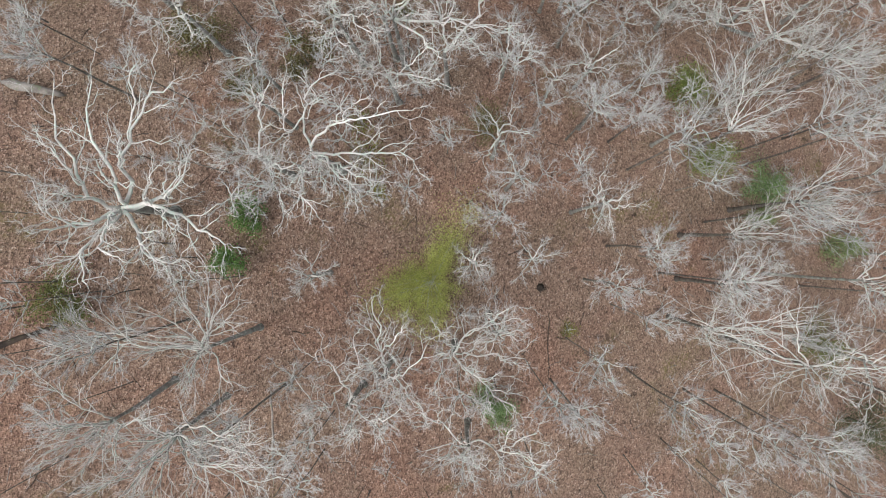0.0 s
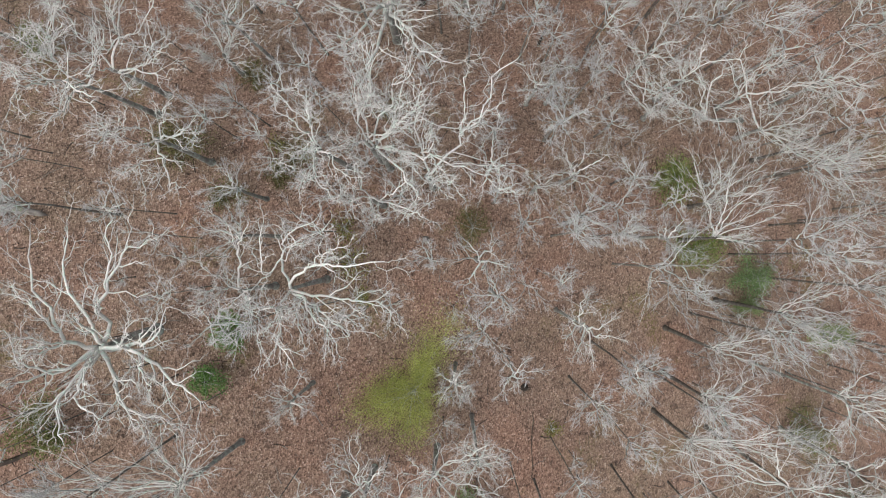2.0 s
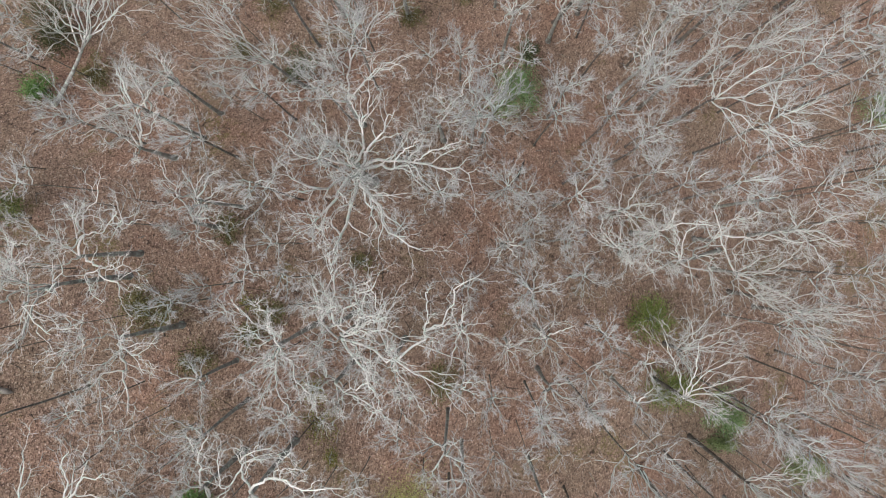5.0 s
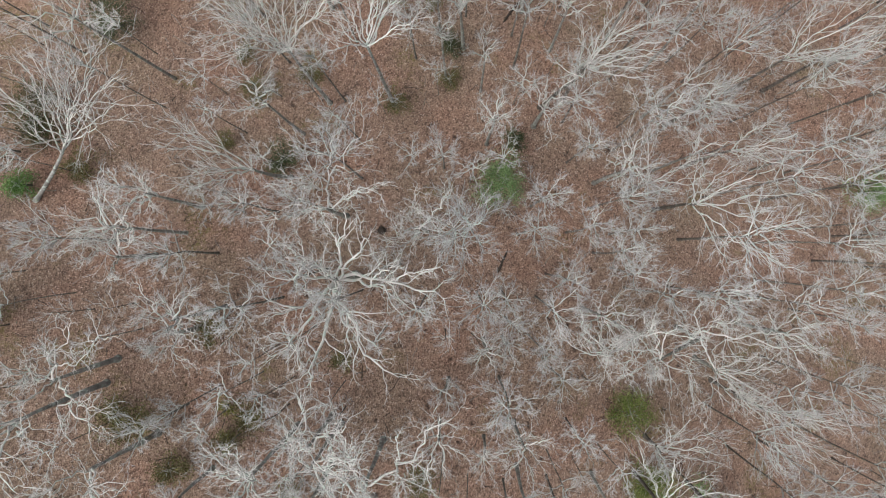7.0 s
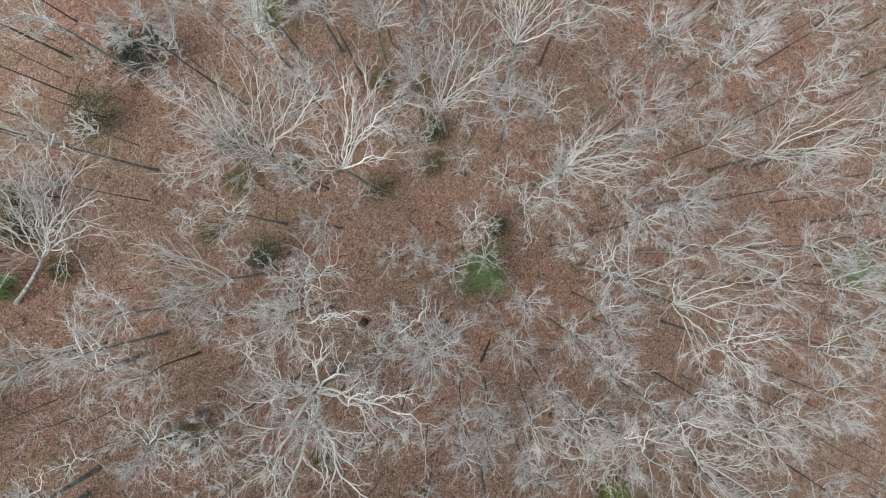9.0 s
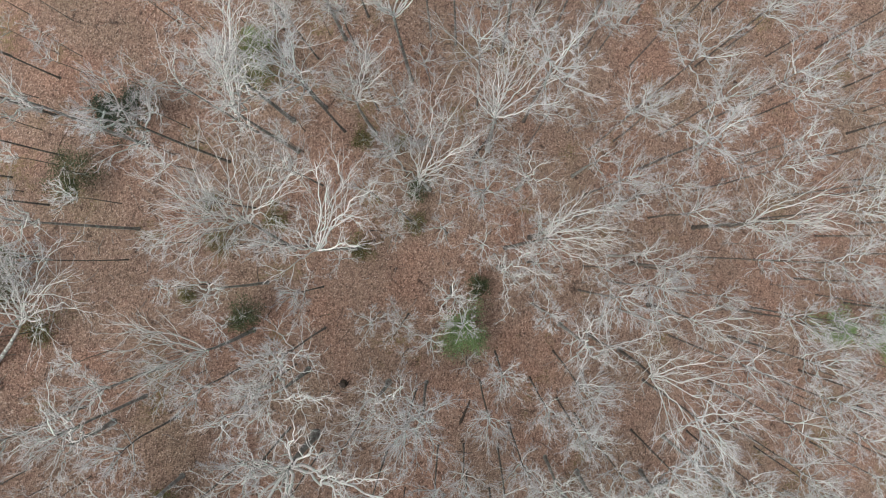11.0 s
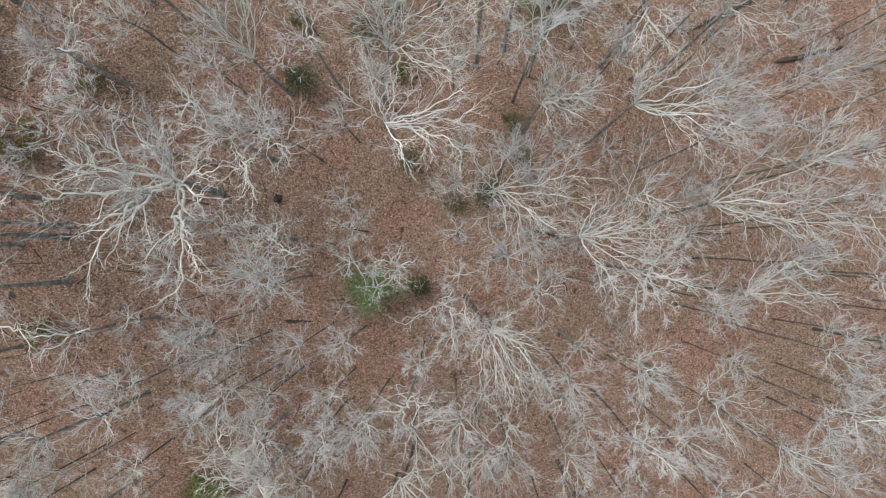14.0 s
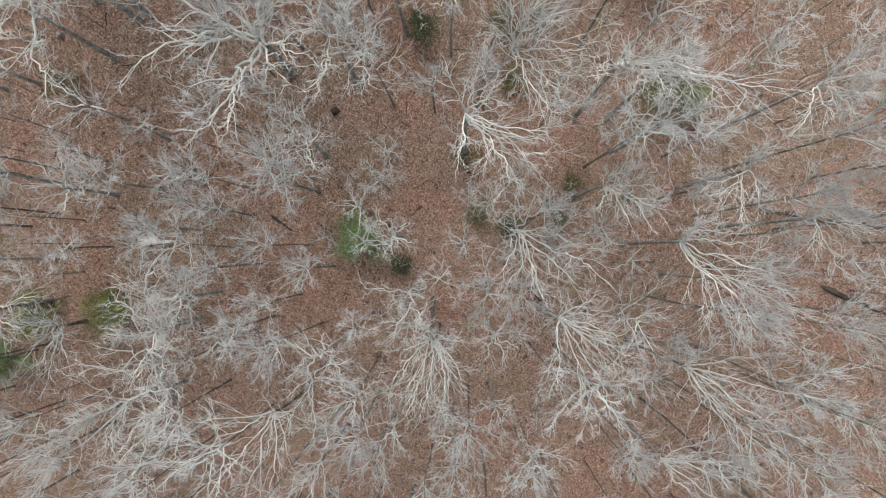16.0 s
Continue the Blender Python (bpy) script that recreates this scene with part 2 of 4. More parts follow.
def ramify(rng, wood, twigs, path, radii, counts, ratio, angle, rise, gnarl, twig_r, flat, first=0.25, sides=4):
    """Shoots that fork forwards from the outer part of a limb on alternate sides, counts[0] of them, the last near its
    tip; each carries the next order in turn, and the last order goes into the twigs. ratio: their length to the limb's;
    flat: how far they keep to a level plane."""
    k = len(path) - 1
    size = float(np.linalg.norm(np.diff(path, axis=0), axis=1).sum())
    hand = rng.choice((-1, 1))
    for i in range(counts[0]):
        hand = -hand
        s = min(0.99, first + (1.0 - first) * (i + rng.uniform(0.25, 1.0)) / counts[0])
        j = min(int(s * k), k - 1)
        at = path[j] + (s * k - j) * (path[j + 1] - path[j])
        way = unit(path[j + 1] - path[j])
        across = unit(np.array([-way[1], way[0], 0.02]))
        over = np.cross(way, across)
        roll = rng.normal(0, 1.0 - flat) * 1.6
        perp = hand * across * math.cos(roll) + over * math.sin(roll)
        a = angle * rng.uniform(0.6, 1.35) * (1.15 - 0.4 * s)
        d = unit(way * math.cos(a) + perp * math.sin(a) + np.array([0, 0, rise]))
        ln = max(0.35, size * ratio * rng.uniform(0.65, 1.2) * (1.2 - 0.5 * s))
        if len(counts) == 1:
            twigs.stem([at, at + d * ln], [twig_r, 0.0], 3)
            continue
        steps = (5 if sides > 3 else 3) if len(counts) > 2 else 2 if sides > 3 else 1
        sub = bent(rng, at, at + d * ln, steps, gnarl)
        r = max(float(np.interp(s * k, range(k + 1), radii)) * 0.58, twig_r * 1.25)
        rr = np.linspace(r, twig_r, steps + 1)
        wood.stem(sub, rr, sides if len(counts) > 2 else 3)
        ramify(rng, wood, twigs, sub, rr, counts[1:], ratio * 1.12, angle, rise, gnarl, twig_r, flat, 0.2, sides)


def trunk_shape(rng, h, r, lean=0.3, top=0.3, foot=(0.0, 0.0)):
    """A trunk that flares at its foot and tapers upwards."""
    s = np.array([-0.03, 0.0, 0.02, 0.06, 0.2, 0.4, 0.6, 0.8, 0.93, 1.0])
    off = np.cumsum(rng.normal(0, lean * 0.25, (len(s), 2)), axis=0)
    off -= off[1]
    off = off * np.clip(s, 0, 1)[:, None] - np.outer(np.clip(s, 0, 1) ** 0.9, foot)
    pts = np.column_stack([off, s * h])
    rad = r * np.array([1.7, 1.6, 1.3, 1.08, 1.0, 0.86, 0.72, 0.52, top, 0.05])
    shape = Shape()
    shape.stem(pts, rad, 9)
    return shape, pts


seeds = iter(range(1000, 9000))
placed = []


def oak(x, y, h, fork, limbs, fan=False, broad=False, foot=(0.0, 0.0)):
    """A wide bare oak: the fork's height, the way (degrees) and reach of each great limb
    (with that of its bend first, where it bends), and how far
    the foot stands from under the fork where the tree leans."""
    rng = np.random.default_rng(next(seeds))
    words = ("tall bare tree with pale limbs fanning upwards from the forest floor" if fan else
             "very broad bare oak with bleached crooked limbs among fallen leaves" if broad else
             "bare oak with pale crooked limbs rising from fallen leaves")
    x, y = x + foot[0], y + foot[1]
    tree = thing("bare_oak", x, y, ground_height(x, y), words, "tree", "bare oaks on the slope")
    r = 0.36 if broad else 0.23 if not fan else 0.20
    shape, axis = trunk_shape(rng, fork + 0.4, r, 0.25, 0.62, foot)
    if fan and x > 12:
        part("trunk", shape, SLIM_TRUNK, tree, "dark furrowed trunk")
    else:
        part("trunk", shape, OAK_TRUNK, tree, "grey furrowed trunk")
    twigs = Shape()
    grown = []
    wide = sum(q[-1] for q in limbs) / len(limbs)
    inner = [(rng.uniform(-180, 180), wide * rng.uniform(0.25, 0.55)) for _ in range(5 if broad else 3)]
    for limb in sorted(limbs, key=lambda q: -q[-1]) + inner:
        reach = limb[-1]
        z0 = fork - rng.uniform(0.1, 1.3)
        k = np.interp(z0, axis[:, 2], range(len(axis)))
        start = np.array([np.interp(k, range(len(axis)), axis[:, 0]), np.interp(k, range(len(axis)), axis[:, 1]), z0])
        lift = (h - fork) * (rng.uniform(0.68, 0.78) if not fan else rng.uniform(0.75, 0.92))
        nodes = [np.array([d * math.cos(radians(a)) - foot[0], d * math.sin(radians(a)) - foot[1], fork + lift * part_up])
                 for a, d, part_up in zip(limb[0::2], limb[1::2], (0.5, 1.0) if len(limb) > 2 else (1.0,))]
        base = min(0.16 if broad else 0.105, r * (0.23 + 0.03 * reach)) if not fan else r * 0.36
        bend = nodes[0] if len(nodes) > 1 else 0.5 * (start + nodes[0])
        # a limb that runs close to a longer one forks off from it
        near = [(float(np.linalg.norm(p[j] - bend)), p[j], rr[j]) for p, rr in grown for j in range(2, 7)
                if (nodes[-1] - p[j]) @ (p[j + 1] - p[j]) > 0.86 * np.linalg.norm(nodes[-1] - p[j]) * np.linalg.norm(p[j + 1] - p[j])]
        if near and not fan:
            gap, at, wide = min(near, key=lambda q: q[0])
            if gap < 0.42 * np.linalg.norm(start - bend):
                start, base = at, min(base, wide * 0.8)
        steps = 14
        path = bent(rng, start, nodes[-1], steps, 0.22 if not fan else 0.13, 0.05 if not fan else -0.03)
        if len(nodes) > 1 and np.linalg.norm(bend - start) > 0.28 * np.linalg.norm(nodes[-1] - start):
            u = np.linspace(0, 1, steps + 1)[:, None]
            path += 4 * u * (1 - u) * (bend - 0.5 * (start + nodes[-1]))
        radii = 0.030 + (base - 0.030) * (1 - np.linspace(0, 1, steps + 1)) ** 1.15
        grown.append((path, radii))
        stem, wood = Shape(), Shape()
        stem.stem(path, radii, 6)
        if fan:
            ramify(rng, wood, twigs, path, radii, (7, 4, 5), 0.40, 0.55, 0.09, 0.12, 0.0138, 0.35, 0.22)
        else:
            ramify(rng, wood, twigs, path, radii, (8, 4, 4), 0.30, 0.70, 0.02, 0.24, 0.0145, 0.70, 0.18)
        limb_part = part("limb", stem, OAK_LIMB, tree)
        tagged(part("branch_spray", wood, OAK_LIMB, limb_part), kind="stuff")
    tagged(part("twig_spray", twigs, OAK_TWIG, tree, "fine pale twigs"), kind="stuff")
    return tree


def make_w(h, r, limbs, seed, mats, words, name="bare_tree"):
    """A middling bare tree with a rounded crown of rising limbs."""
    rng = np.random.default_rng(seed)
    tree = thing(name, 0, 0, 0, words, "tree", "bare trees on the slope")
    deep = min(0.6 * h, 2.3 * r + 1.0)
    shape, axis = trunk_shape(rng, h - 0.45 * deep, 0.16, 0.3, 0.4)
    part("trunk", shape, mats[0], tree)
    twigs = Shape()
    for i in range(limbs):
        a = 2 * math.pi * (i + rng.uniform(-0.3, 0.3)) / limbs
        z0 = h - deep * rng.uniform(0.52, 1.0)
        k = np.interp(z0, axis[:, 2], range(len(axis)))
        start = np.array([np.interp(k, range(len(axis)), axis[:, 0]), np.interp(k, range(len(axis)), axis[:, 1]), z0])
        far = rng.uniform(0.5, 0.95)
        end = np.array([r * far * math.cos(a), r * far * math.sin(a), h - deep * 0.45 * far * far - rng.uniform(0.05, 0.15) * deep])
        path = bent(rng, start, end, 8, 0.26, 0.02)
        radii = np.linspace(0.08, 0.024, 9)
        stem, wood = Shape(), Shape()
        stem.stem(path, radii, 5)
        ramify(rng, wood, twigs, path, radii, (5, 4, 5), 0.42, 0.62, 0.06, 0.17, 0.0135, 0.5, 0.2, 3)
        limb_part = part("limb", stem, mats[1], tree)
        tagged(part("branch_spray", wood, mats[1], limb_part), kind="stuff")
    tagged(part("twig_spray", twigs, mats[2], tree), kind="stuff")
    return tree


def make_s(h, r, limbs, seed, mats, words, counts=(6, 4, 5), thick=0.095, name="slender_tree", group="slender bare trees on the slope", fine=False):
    """A tall slender tree: a long trunk and a vase of steep branches that fork to a domed head of fine twigs.
    fine: a young tree whose thin branches cannot be told apart."""
    rng = np.random.default_rng(seed)
    tree = thing(name, 0, 0, 0, words, "tree", group)
    deep = min(0.62 * h, 1.7 * r + 1.8)
    shape, axis = trunk_shape(rng, h - 0.3 * deep, thick, 0.35, 0.2)
    part("trunk", shape, mats[0], tree)
    twigs = Shape()
    for i in range(limbs):
        a = 2.4 * i + rng.uniform(-0.4, 0.4)
        s = i / max(1, limbs - 1)
        z0 = h - deep * (1.0 - 0.6 * s)
        k = np.interp(z0, axis[:, 2], range(len(axis)))
        start = np.array([np.interp(k, range(len(axis)), axis[:, 0]), np.interp(k, range(len(axis)), axis[:, 1]), z0])
        far = (0.82 - 0.5 * s) * rng.uniform(0.8, 1.1)
        end = np.array([r * far * math.cos(a), r * far * math.sin(a), h - deep * (0.12 + 0.42 * far * far) - rng.uniform(0.0, 0.08) * deep])
        path = bent(rng, start, end, 7, 0.11, -0.05)
        radii = np.linspace(0.060, 0.018, 8)
        if not fine or i == 0:
            wood = Shape()
        wood.stem(path, radii, 4)
        ramify(rng, wood, twigs, path, radii, counts, 0.44, 0.54, 0.07, 0.10, 0.0138, 0.3, 0.25, 3)
        if not fine:
            part("branch", wood, mats[1], tree)
    if fine:
        tagged(part("branch_spray", wood, mats[1], tree), kind="stuff")
    tagged(part("twig_spray", twigs, mats[2], tree), kind="stuff")
    return tree


PALE = (OAK_TRUNK, OAK_LIMB, OAK_TWIG)
GREY = (SLIM_TRUNK, SLIM_LIMB, SLIM_TWIG)
MODELS = {"w": [], "s": [], "g": [], "h": [], "m": []}


def stand(kind, count, build):
    """The first trees of a kind are built where they stand; later ones are turned and scaled copies."""
    def put(x, y, h, r):
        have = MODELS[kind]
        seed = next(seeds)
        turn = (seed * 137.5) % 360
        if len(have) < count:
            tree = build(h, r, seed, len(have))
            have.append((tree, h, r))
            tree.matrix_basis = pose(x, y, ground_height(x, y), 0, 0, turn)
        else:
            tree, h0, r0 = min((have[(seed * 7 + j) % len(have)] for j in range(4)), key=lambda m: abs(math.log(m[2] / r)) + abs(math.log(m[1] / h)))
            copy_thing(tree, pose(x, y, ground_height(x, y), 0, 0, turn) @ Matrix.Diagonal((r / r0, r / r0, h / h0, 1)))
        placed.append((x, y, r))
    return put


tree_w = stand("w", 14, lambda h, r, seed, i: make_w(h, r, 6 + i % 3, seed, PALE if i % 3 else (OAK_TRUNK, SLIM_LIMB, SLIM_TWIG), "bare tree with a rounded pale crown of rising limbs"))
dark_stemmed = stand("s", 18, lambda h, r, seed, i: make_s(h, r, 9 + i % 2, seed, GREY, "slender bare tree with dark trunk and fine grey branches"))
grey_stemmed = stand("g", 12, lambda h, r, seed, i: make_s(h, r, 9 + i % 2, seed, (SLIM_STEM, SLIM_LIMB, SLIM_TWIG), "bare grey tree with a brush of fine upswept branches"))


def tree_s(x, y, h, r):
    """Grey-stemmed trees stand on the upper slope, dark-stemmed ones below."""
    (grey_stemmed if x < 14 else dark_stemmed)(x, y, h, r)


def make_h(h, r, seed, i):
    """Understory: a thin stem with a haze of fine twigs."""
    rng = np.random.default_rng(seed)
    tree = thing("sapling", 0, 0, 0, "thin leafless sapling with a haze of grey twigs", "sapling", "saplings under the trees")
    shape, axis = trunk_shape(rng, h * 0.9, 0.05, 0.3, 0.3)
    part("stem", shape, SLIM_TRUNK, tree)
    wood, twigs = Shape(), Shape()
    for j in range(9):
        z0 = h * rng.uniform(0.3, 0.85)
        a = rng.uniform(0, 2 * math.pi)
        reach = r * rng.uniform(0.5, 1.0)
        start = np.array([np.interp(z0, axis[:, 2], axis[:, 0]), np.interp(z0, axis[:, 2], axis[:, 1]), z0])
        end = np.array([reach * math.cos(a), reach * math.sin(a), z0 + reach * rng.uniform(0.4, 1.1)])
        path = bent(rng, start, end, 4, 0.25)
        radii = np.linspace(0.026, 0.010, 5)
        wood.stem(path, radii, 3)
        ramify(rng, wood, twigs, path, radii, (5, 5), 0.5, 0.6, 0.12, 0.2, 0.0105, 0.3, 0.2, 3)
    tagged(part("branch_spray", wood, SLIM_LIMB, tree), kind="stuff")
    tagged(part("twig_spray", twigs, SLIM_TWIG, tree), kind="stuff")
    return tree


sapling = stand("h", 10, make_h)
young_tree = stand("m", 10, lambda h, r, seed, i: make_s(h, r, 7, seed, (SLIM_STEM, SLIM_LIMB, SLIM_TWIG), "young bare tree with a thin grey haze of twigs", (4, 4, 5), 0.05, "young_tree", "young bare trees between the tall ones", True))

# ---- the broad oaks ----
oak(-22.1, 3.0, 14.8, 8.8, [(-151, 2.4, 153, 3.6), (-140, 2.3, -153, 3.9), (-125, 4.3, -124, 4.7), (-102, 2.6, -84, 5.4), (-85, 2.7, -50, 4.9), (-42, 3.9, -30, 8.0), (-36, 2.6, -37, 6.3), (-11, 5.3, -21, 9.2), (-9, 3.0, -19, 6.0), (3, 4.5, 23, 7.9), (12, 2.8, 26, 5.4), (60, 4.0, 69, 8.8), (63, 4.6, 47, 9.2), (85, 2.4, 59, 4.5), (93, 2.0, 87, 8.3), (134, 2.8, 101, 8.0), (147, 1.8, 126, 4.8)], broad=True)
oak(-4.7, 29.9, 18.6, 11.0, [(-148, 2.9, 178, 5.4), (-137, 2.9, -150, 5.1), (-115, 4.6, -100, 6.7), (-112, 4.1, -128, 6.8), (-99, 6.1, -94, 7.7), (-68, 2.7, -69, 5.7), (-60, 2.5, -32, 5.3), (-56, 5.3, -44, 9.2), (-7, 3.4, -22, 6.7), (4, 6.1, -15, 10.0), (7, 2.6, 16, 5.9), (9, 6.1, 10, 9.0), (50, 3.1, 42, 4.7), (68, 2.5, 76, 6.4), (90, 2.4, 88, 4.5), (135, 2.1, 117, 4.1), (145, 1.8, 133, 3.9), (175, 2.1, 166, 4.7)], broad=True)
oak(-9.8, 6.8, 17.9, 12.4, [(-97, 2.8, -76, 5.0), (-54, 1.9, -63, 3.7), (-41, 3.1, -47, 5.5), (-31, 4.0, -27, 5.3), (-13, 4.2, -13, 7.4), (28, 3.4, 14, 7.2), (41, 3.6, 32, 5.4), (76, 3.1, 94, 4.1), (82, 3.0, 59, 5.6), (130, 1.7, 98, 4.5), (168, 1.1, -164, 2.8)])
oak(-13.8, 6.3, 13.9, 9.4, [(-62, 1.8, -36, 4.6), (-45, 1.7, -59, 4.9), (-23, 2.1, -8, 3.4), (76, 2.7, 72, 5.3), (88, 2.6, 87, 4.6), (119, 1.2, 123, 2.6), (162, 1.0, -162, 1.7)])
oak(-5.7, -9.3, 16.7, 8.5, [(-15, 1.8, -12, 2.4), (-2, 2.1, -21, 3.7), (38, 2.1, 43, 5.4), (72, 2.5, 62, 5.0), (88, 2.8, 87, 6.7), (94, 3.2, 100, 5.0), (117, 1.6, 105, 4.0)])
oak(-8.0, -11.2, 17.3, 8.1, [(-10, 0.8, -31, 1.1), (8, 1.5, -1, 3.4), (13, 2.3, 13, 4.9), (70, 2.7, 64, 4.6), (90, 3.0, 98, 5.2), (129, 1.7, 124, 4.3), (164, 1.5, 158, 2.4)])
oak(-0.4, -8.1, 17.4, 8.6, [(-43, 2.6, -51, 3.5), (-35, 4.3, -31, 4.9), (-5, 0.7, -11, 2.6), (9, 2.7, 10, 5.0), (42, 2.5, 37, 5.9), (58, 2.7, 47, 6.0), (108, 1.7, 111, 3.3)])
oak(0.8, -15.2, 18.4, 9.2, [(-135, 1.1), (10, 2.2), (13, 5.5), (30, 5.7), (48, 4.5), (123, 5.4), (145, 2.7)])
oak(-8.4, 16.7, 19.3, 13.3, [(-132, 1.9, -128, 2.3), (-96, 2.2, -96, 3.6), (-77, 2.2, -69, 4.6), (-49, 1.8, -47, 4.4), (67, 0.7, 98, 3.2), (107, 0.9, 128, 3.7), (133, 0.9, 141, 2.5)])
oak(-4.8, 16.7, 19.2, 13.2, [(-43, 3.8, -47, 5.5), (-21, 3.8, -31, 7.9), (-19, 5.4, -19, 9.1), (-18, 2.1, -26, 4.1), (13, 2.4, 8, 6.8), (32, 3.2, 38, 5.6), (46, 1.8, 30, 4.6), (51, 3.1, 55, 5.0), (108, 2.1, 82, 5.2), (122, 1.9, 102, 5.0)])
oak(-5.3, 13.3, 15.2, 9.8, [(-139, 1.2, -95, 1.8), (-59, 1.4, -62, 2.1), (-24, 2.9, -20, 4.3), (-18, 2.4, -23, 5.3), (2, 1.5, 16, 3.4), (104, 1.3, 96, 2.1)])
oak(-19.4, 16.6, 18.7, 10.5, [(-95, 1.4, -74, 2.8), (-72, 2.2, -60, 4.6), (-46, 2.9, -42, 4.9), (-6, 2.5, -2, 4.6), (35, 1.4, 23, 3.9), (66, 0.4, 51, 0.9)])
oak(-24.0, 20.6, 20.4, 12.0, [(-132, 1.6, -91, 3.4), (-126, 0.7, -125, 1.4), (-66, 2.7, -63, 4.6), (-52, 2.3, -29, 5.4), (-8, 2.4, 20, 4.9), (53, 1.2, 49, 3.7), (66, 1.5, 56, 3.4), (84, 1.4, 71, 1.9)])
oak(-23.6, 22.5, 17.0, 9.2, [(-77, 0.6, -97, 0.8), (-41, 2.7, -32, 5.7), (-22, 3.6, -23, 6.7), (-6, 3.6, -6, 6.5), (29, 3.7, 31, 6.0), (33, 2.3, 45, 4.7), (36, 0.8, 60, 2.6), (44, 3.0, 49, 6.5), (55, 2.0, 55, 4.0)])
oak(22.2, 25.5, 15.8, 9.3, [(-160, 5.0, 178, 7.9), (-155, 3.9, 172, 5.4), (-124, 2.5, -131, 4.1), (-63, 1.3, -71, 2.4), (17, 1.5, 6, 3.8), (20, 1.2, 80, 2.6), (145, 1.8, 140, 4.4)])
oak(29.6, 25.1, 15.6, 5.9, [(-149, 3.7, -129, 7.3), (-124, 2.8, -113, 5.9), (-59, 1.7, -26, 2.9), (-52, 2.5, -76, 3.5), (-1, 4.7, 4, 9.0), (0, 2.1, -4, 5.2), (5, 7.3, -6, 9.0), (82, 1.5, 38, 3.3), (152, 1.9, 156, 5.1)])
oak(-6.1, 35.9, 22.3, 11.0, [(-159, 2.6, -167, 3.1), (11, 2.4, 6, 5.9), (18, 2.8, 11, 5.5), (51, 2.4, 65, 5.3), (55, 3.3, 53, 7.1), (84, 1.3, 95, 2.6), (99, 3.2, 88, 4.7), (123, 1.3, 148, 2.6)])
oak(2.0, 34.7, 19.3, 8.9, [(-156, 2.1, 156, 2.1), (-127, 1.7, -144, 3.1), (-11, 1.9, -24, 4.6), (38, 1.8, 45, 4.1), (107, 1.7, 85, 2.7)])
oak(-1.0, 15.1, 21.7, 12.1, [(36, 3.8), (36, 6.4), (47, 9.7), (62, 6.3), (70, 1.9), (95, 5.6), (126, 4.1)])
oak(-10.8, 50.6, 23.1, 11.3, [(-173, 2.5, -149, 4.6), (-133, 2.2, -111, 3.4), (-82, 1.4, -48, 3.5), (7, 2.8, -3, 5.7), (29, 4.2, 31, 8.1), (44, 3.9, 38, 6.6), (54, 3.3, 53, 6.0), (68, 2.8, 69, 5.5), (76, 1.8, 81, 5.2), (109, 0.7, 101, 4.2), (162, 0.7, 131, 3.7), (165, 1.7, 152, 4.8), (173, 1.5, -165, 2.5)], fan=True, foot=(2.0, -2.5))
oak(-27.9, 41.8, 13.0, 4.2, [(152, 3.6, 141, 8.4), (98, 2.6, 84, 6.6), (112, 2.2, 104, 5.2), (72, 3.2, 62, 7.6), (52, 3.2, 44, 8.6), (36, 3.4, 26, 8.0), (16, 3.2, 10, 7.4), (-8, 2.8, -4, 5.6), (60, 1.6, 54, 4.4), (30, 1.8, 34, 5.2)], fan=True, foot=(-6.2, -5.6))
oak(5.2, 55.3, 22.3, 13.7, [(-12, 1.3, -17, 4.1), (9, 2.4, -7, 6.7), (31, 2.4, 32, 5.7), (35, 2.5, 19, 5.4), (60, 2.9, 58, 6.1), (79, 3.7, 75, 5.7), (96, 2.7, 90, 5.1), (108, 2.1, 121, 4.0), (166, 1.2, 155, 2.1)], fan=True)
oak(-2.1, 48.4, 27.5, 22.2, [(6, 2.1, 6, 4.1), (48, 2.6, 31, 3.9), (52, 3.8, 39, 6.6), (58, 1.7, 73, 5.0), (67, 3.9, 68, 6.5), (77, 2.4, 86, 6.3), (140, 0.8, 115, 1.7)], fan=True)
oak(-9.9, 62.2, 29.3, 16.7, [(-72, 4.4), (-60, 6.5), (-42, 0.8), (-30, 4.6), (-4, 3.7), (13, 1.8)])
oak(-5.6, 17.4, 20.5, 11.2, [(6, 3.8), (20, 4.4), (45, 6.0), (51, 1.8), (82, 6.0), (91, 3.6)])
oak(27.1, -8.8, 23.8, 18.2, [(-178, 6.0), (-90, 1.5), (10, 4.0), (129, 6.0), (149, 9.5), (159, 11.5), (166, 9.3)], fan=True)
oak(36.5, -9.8, 24.6, 14.3, [(-180, 8.5), (-169, 2.4), (-163, 6.3), (125, 4.1), (150, 8.1), (165, 9.4)])
oak(25.5, 14.0, 11.3, 5.6, [(26, 2.6, 23, 3.4), (28, 0.6, 11, 2.6), (45, 2.4, 43, 5.1), (78, 2.2, 73, 4.5), (95, 1.5, 108, 4.1)], fan=True)
oak(36.7, 17.7, 15.7, 9.1, [(-120, 2.0, -113, 4.1), (-58, 1.7, -38, 2.6), (9, 1.5, 5, 3.9), (23, 1.7, 16, 2.8), (29, 1.1, 102, 2.2)], fan=True)
oak(33.6, 19.4, 13.5, 7.7, [(-17, 1.1, -21, 1.7), (-12, 0.5, 37, 1.2), (109, 0.7, 82, 2.0), (119, 0.5, 131, 1.4)], fan=True)
